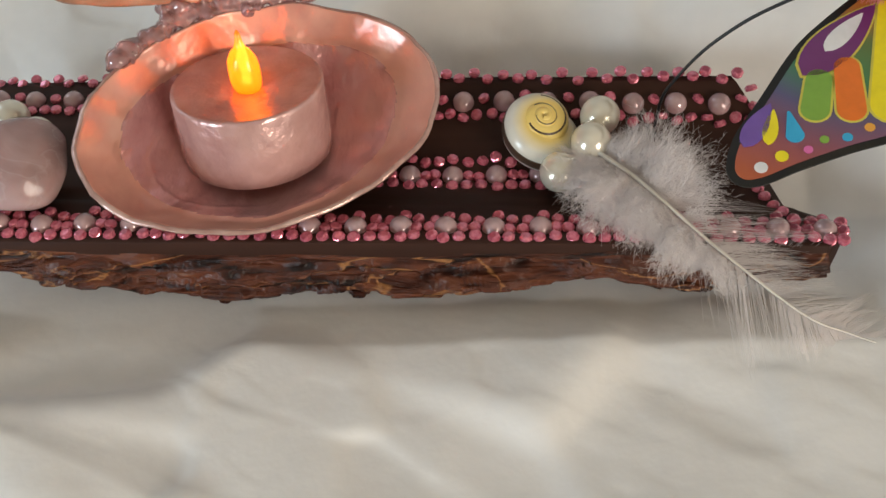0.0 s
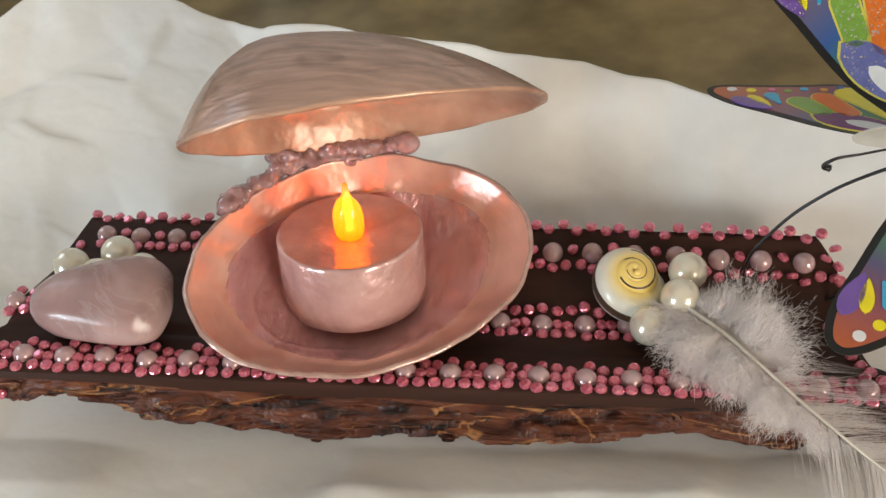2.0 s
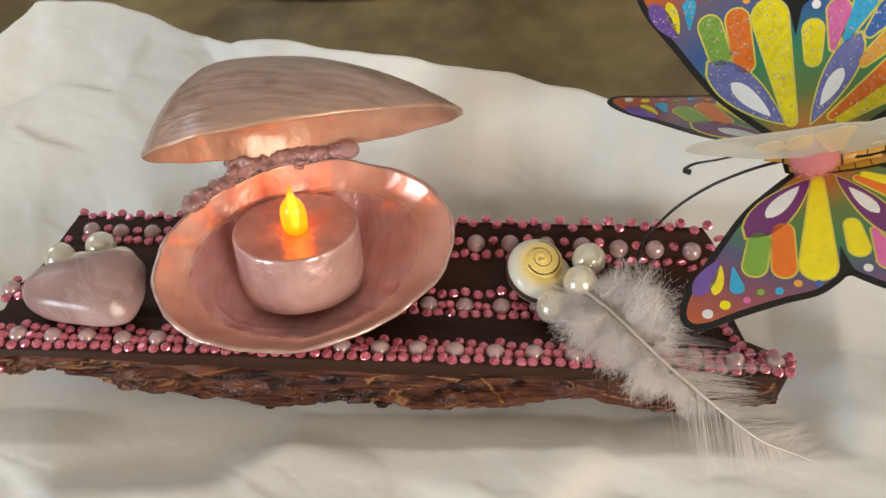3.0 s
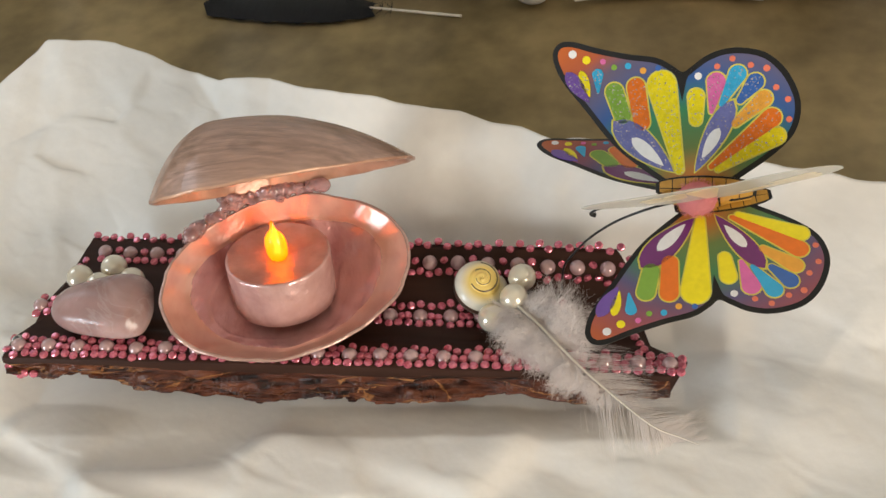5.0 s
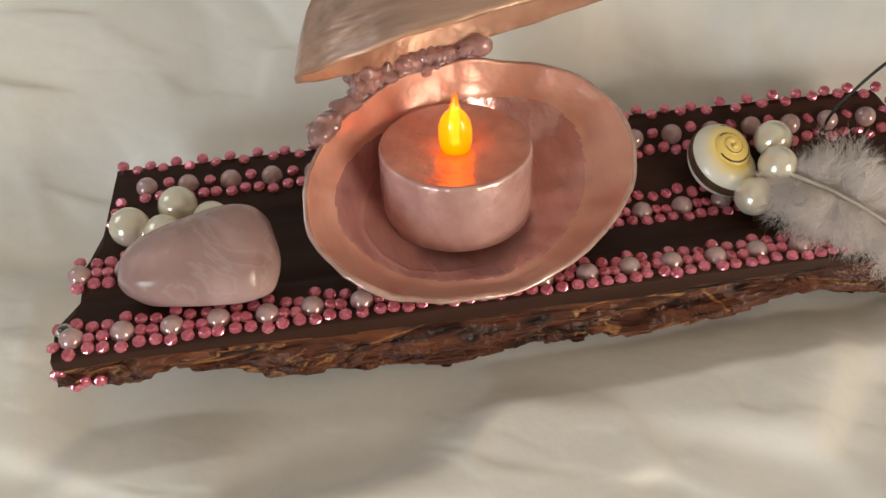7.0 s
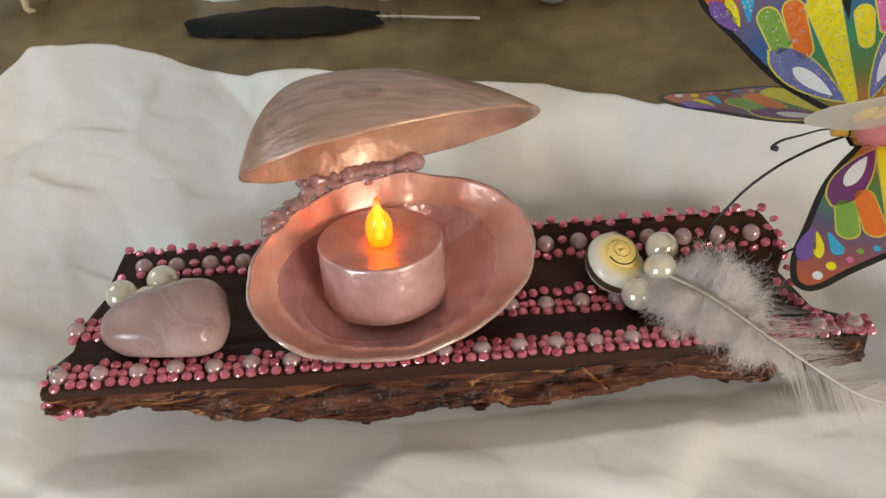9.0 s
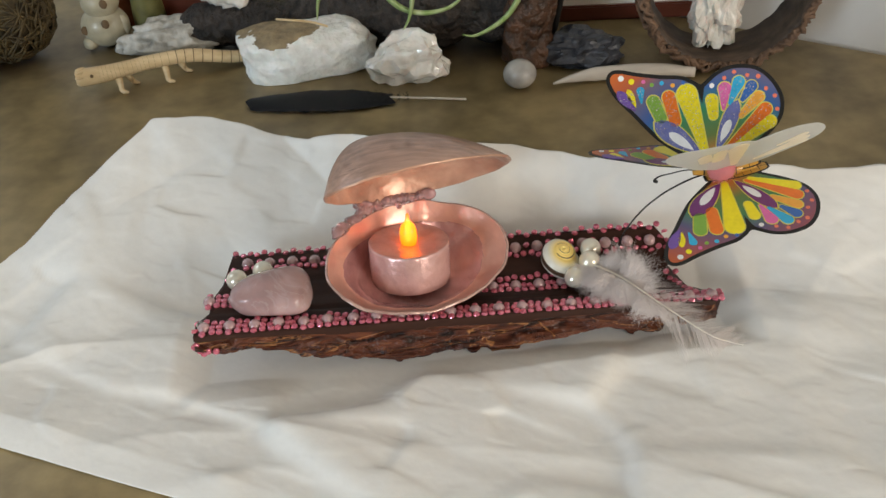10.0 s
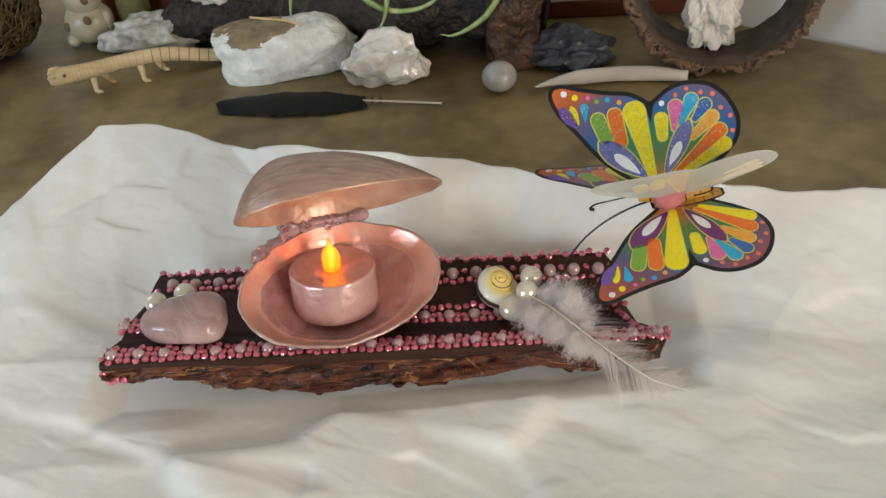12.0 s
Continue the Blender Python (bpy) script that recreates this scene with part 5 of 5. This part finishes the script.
def build_plant():
    p = thing("trailing_plant", (0.03, 0.312, 0.074), "green plant with long thin arching leaves over the log", "plant")
    root = (0.030, 0.312, 0.073)
    for mid in (((0.060, 0.290, 0.100), (0.090, 0.265, 0.075), (0.0885, 0.262, 0.0561), (0.0803, 0.262, 0.0416), (0.0689, 0.262, 0.0331), (0.0576, 0.262, 0.0288), (0.0496, 0.262, 0.0302)),
                ((0.010, 0.290, 0.095), (-0.008, 0.276, 0.080), (-0.0015, 0.275, 0.0644), (0.0058, 0.275, 0.0527), (0.0157, 0.275, 0.0449), (0.030, 0.275, 0.0420), (0.0451, 0.275, 0.0454), (0.0552, 0.275, 0.0559), (0.060, 0.278, 0.066)),
                ((0.024, 0.285, 0.098), (0.0200, 0.273, 0.080), (0.0193, 0.272, 0.0633), (0.0188, 0.272, 0.0518), (0.0158, 0.272, 0.0404), (0.011, 0.272, 0.0321)),
                ((0.000, 0.295, 0.105), (-0.032, 0.287, 0.090), (-0.0374, 0.285, 0.064), (-0.0421, 0.285, 0.0528), (-0.0445, 0.285, 0.0403))):
        path = smooth_path([root, *mid], 6)
        n = len(path)
        rings = []
        for i, q in enumerate(path):
            w = 0.0021 * math.sin(math.pi * min(0.97, 0.25 + 0.72 * i / n))
            d = (path[min(i + 1, n - 1)] - path[max(i - 1, 0)]).normalized()
            s = d.cross(Vector((0.15, -1, 0.25))).normalized()
            up = s.cross(d)
            rings.append([q - s * w, q - up * w * 0.35, q + s * w, q - up * w * 0.05])
        bm = bmesh.new()
        loops(bm, rings)
        part("leaf", bm, LEAF, p)


build_plant()
MAHOGANY = material("red_brown_frame_wood", (0.16, 0.040, 0.022), 0.35, coat=0.2, scale=150, stretch=(0.15, 1, 1), vary=0.35)
CREAM = material("cream_picture_mount", (0.90, 0.87, 0.78), 0.7, scale=200, vary=0.05)


def build_frame():
    f = thing("picture_frame", (0.185, 0.322, 0.0), "standing red-brown wooden picture frame with a cream mount", "picture frame")
    m = Matrix.Translation((0.185, 0.322, 0)) @ Matrix.Rotation(radians(-7), 4, "Z") @ Matrix.Rotation(radians(-8), 4, "X")
    for lo, hi in (((-0.078, 0, 0), (0.078, 0.010, 0.011)), ((-0.078, 0, 0.150), (0.078, 0.010, 0.161)), ((-0.078, 0, 0.011), (-0.067, 0.010, 0.150)), ((0.067, 0, 0.011), (0.078, 0.010, 0.150))):
        bm = bmesh.new()
        box(bm, lo, hi, m)
        bmesh.ops.bevel(bm, geom=list(bm.edges), offset=0.0012, segments=2, affect="EDGES")
        part("rail", bm, MAHOGANY, f, smooth=False)
    bm = bmesh.new()
    box(bm, (-0.067, 0.004, 0.011), (0.067, 0.008, 0.150), m)
    part("mount", bm, CREAM, f, "plain cream mount", smooth=False)


build_frame()


def build_stick():
    bm = bmesh.new()
    tube(bm, smooth_path([(0.1130, 0.2900, 0.0), (0.1150, 0.2895, 0.014), (0.1169, 0.2890, 0.0249), (0.1202, 0.2890, 0.0446), (0.124, 0.290, 0.090), (0.126, 0.292, 0.13)], 6), [0.0042, 0.0036, 0.0030, 0.0026] + [0.0022] * 27, 10)
    solo("black_rod", bm, BLACK, (0.113, 0.290, 0.0), "thin upright black rod beside the picture frame", "rod")


build_stick()
CERAMIC = material("cream_ceramic", (0.46, 0.41, 0.29), 0.4, coat=0.2, scale=120, vary=0.25)
OLIVE = material("olive_glaze", (0.16, 0.15, 0.05), 0.4, coat=0.2, scale=120, vary=0.4)
TERRACOTTA = material("terracotta", (0.36, 0.11, 0.05), 0.6, scale=120, vary=0.3)
STRAW = material("dry_straw", (0.11, 0.075, 0.026), 0.7, scale=300, tint=(0.022, 0.015, 0.006))
YELLOW = material("yellow_plastic", (0.72, 0.66, 0.03), 0.4, vary=0.15)


def build_figurines():
    bm = bmesh.new()
    at = Vector((-0.2060, 0.3680, 0))
    for c, r, s in (((0, 0, 0.0150), 0.0165, (1.08, 0.9, 0.95)), ((0.001, -0.002, 0.0340), 0.0125, (1.1, 0.9, 0.95)), ((0.0120, -0.006, 0.005), 0.0058, (1, 1.1, 0.9)), ((-0.0120, -0.006, 0.005), 0.0058, (1, 1.1, 0.9)),
                    ((-0.009, 0, 0.0450), 0.0045, (0.8, 0.6, 1.3)), ((0.011, 0, 0.0450), 0.0045, (0.8, 0.6, 1.3)), ((0.0150, -0.004, 0.0160), 0.0050, (0.8, 0.8, 1.6))):
        ball(bm, at + Vector(c), r, 24, 16, scale=s)
    for c in ((-0.0125, -0.0105, 0.0165), (0.0040, -0.0140, 0.0215), (0.006, -0.0125, 0.0360)):
        ball(bm, at + Vector(c), 0.0029, 10, 8, mat=1, scale=(1, 0.45, 1.2))
    low = min(v.co.z for v in bm.verts)
    for v in bm.verts:
        v.co.z -= low
    solo("ceramic_figurine", bm, [CERAMIC, SLIT], at, "small cream ceramic figurine with dark spots", "figurine")
    bm = bmesh.new()
    at = Vector((-0.1750, 0.3780, 0))
    tube(bm, [at + Vector((0, 0, z)) for z in (0, 0.004, 0.02, 0.035, 0.05, 0.06)], [0.011, 0.0125, 0.0120, 0.0105, 0.0115, 0.006], 20)
    solo("olive_vase", bm, OLIVE, at, "small olive green glazed vase", "vase")
    bm = bmesh.new()
    box(bm, (-0.166, 0.384, 0), (-0.128, 0.410, 0.060))
    bmesh.ops.bevel(bm, geom=list(bm.edges), offset=0.0015, segments=2, affect="EDGES")
    solo("red_box", bm, MAHOGANY, (-0.147, 0.397, 0), "small dark red wooden box at the back", "box", smooth=False)
    bm = bmesh.new()
    at = Vector((-0.2010, 0.4130, 0))
    tube(bm, [at + Vector((0, 0, z)) for z in (0, 0.03, 0.055, 0.056, 0.064)], [0.016, 0.020, 0.0225, 0.0250, 0.0250], 28)
    solo("terracotta_pot", bm, TERRACOTTA, at, "small terracotta pot behind the figurine", "pot")
    bm = bmesh.new()
    rng = random.Random(31)
    c = Vector((-0.2760, 0.3640, 0.030))
    stone(bm, c, (0.034, 0.030, 0.029), rough=0.15, grain=2.0, sub=3)
    for k in range(420):
        d = Vector((rng.gauss(0, 1), rng.gauss(0, 1), rng.gauss(0, 0.8))).normalized()
        p = c + Vector((d.x * 0.036, d.y * 0.032, d.z * 0.030))
        w = d.cross(Vector((rng.gauss(0, 1), rng.gauss(0, 1), rng.gauss(0, 1)))).normalized()
        ln = rng.uniform(0.006, 0.016)
        pts = [p - w * ln - d * 0.002, p + d * rng.uniform(0, 0.002), p + w * ln - d * 0.002]
        for q in pts:
            q.z = max(0.0006, q.z)
        tube(bm, smooth_path(pts, 3), 0.0006 + rng.uniform(0, 0.0005), 5)
    low = min(v.co.z for v in bm.verts)
    for v in bm.verts:
        v.co.z -= low
    solo("straw_nest", bm, STRAW, (-0.276, 0.364, 0.0), "tangled ball of dry brown straw", "nest")
    bm = bmesh.new()
    stone(bm, (-0.0680, 0.347, 0.0400), (0.0150, 0.008, 0.0080), rough=0.12, grain=1.2, sub=3)
    solo("yellow_toy", bm, YELLOW, (-0.068, 0.347, 0.033), "small yellow plastic toy lying on the log", "toy")
    bm = bmesh.new()
    tube(bm, smooth_path([(-0.0720, 0.2930, 0.0400), (-0.0634, 0.2870, 0.0413), (-0.049, 0.286, 0.0388), (-0.0382, 0.285, 0.0350)], 6), 0.0008, 7)
    solo("twig", bm, LIZARD, (-0.055, 0.287, 0.036), "thin brown twig lying on the white rock", "twig")


build_figurines()
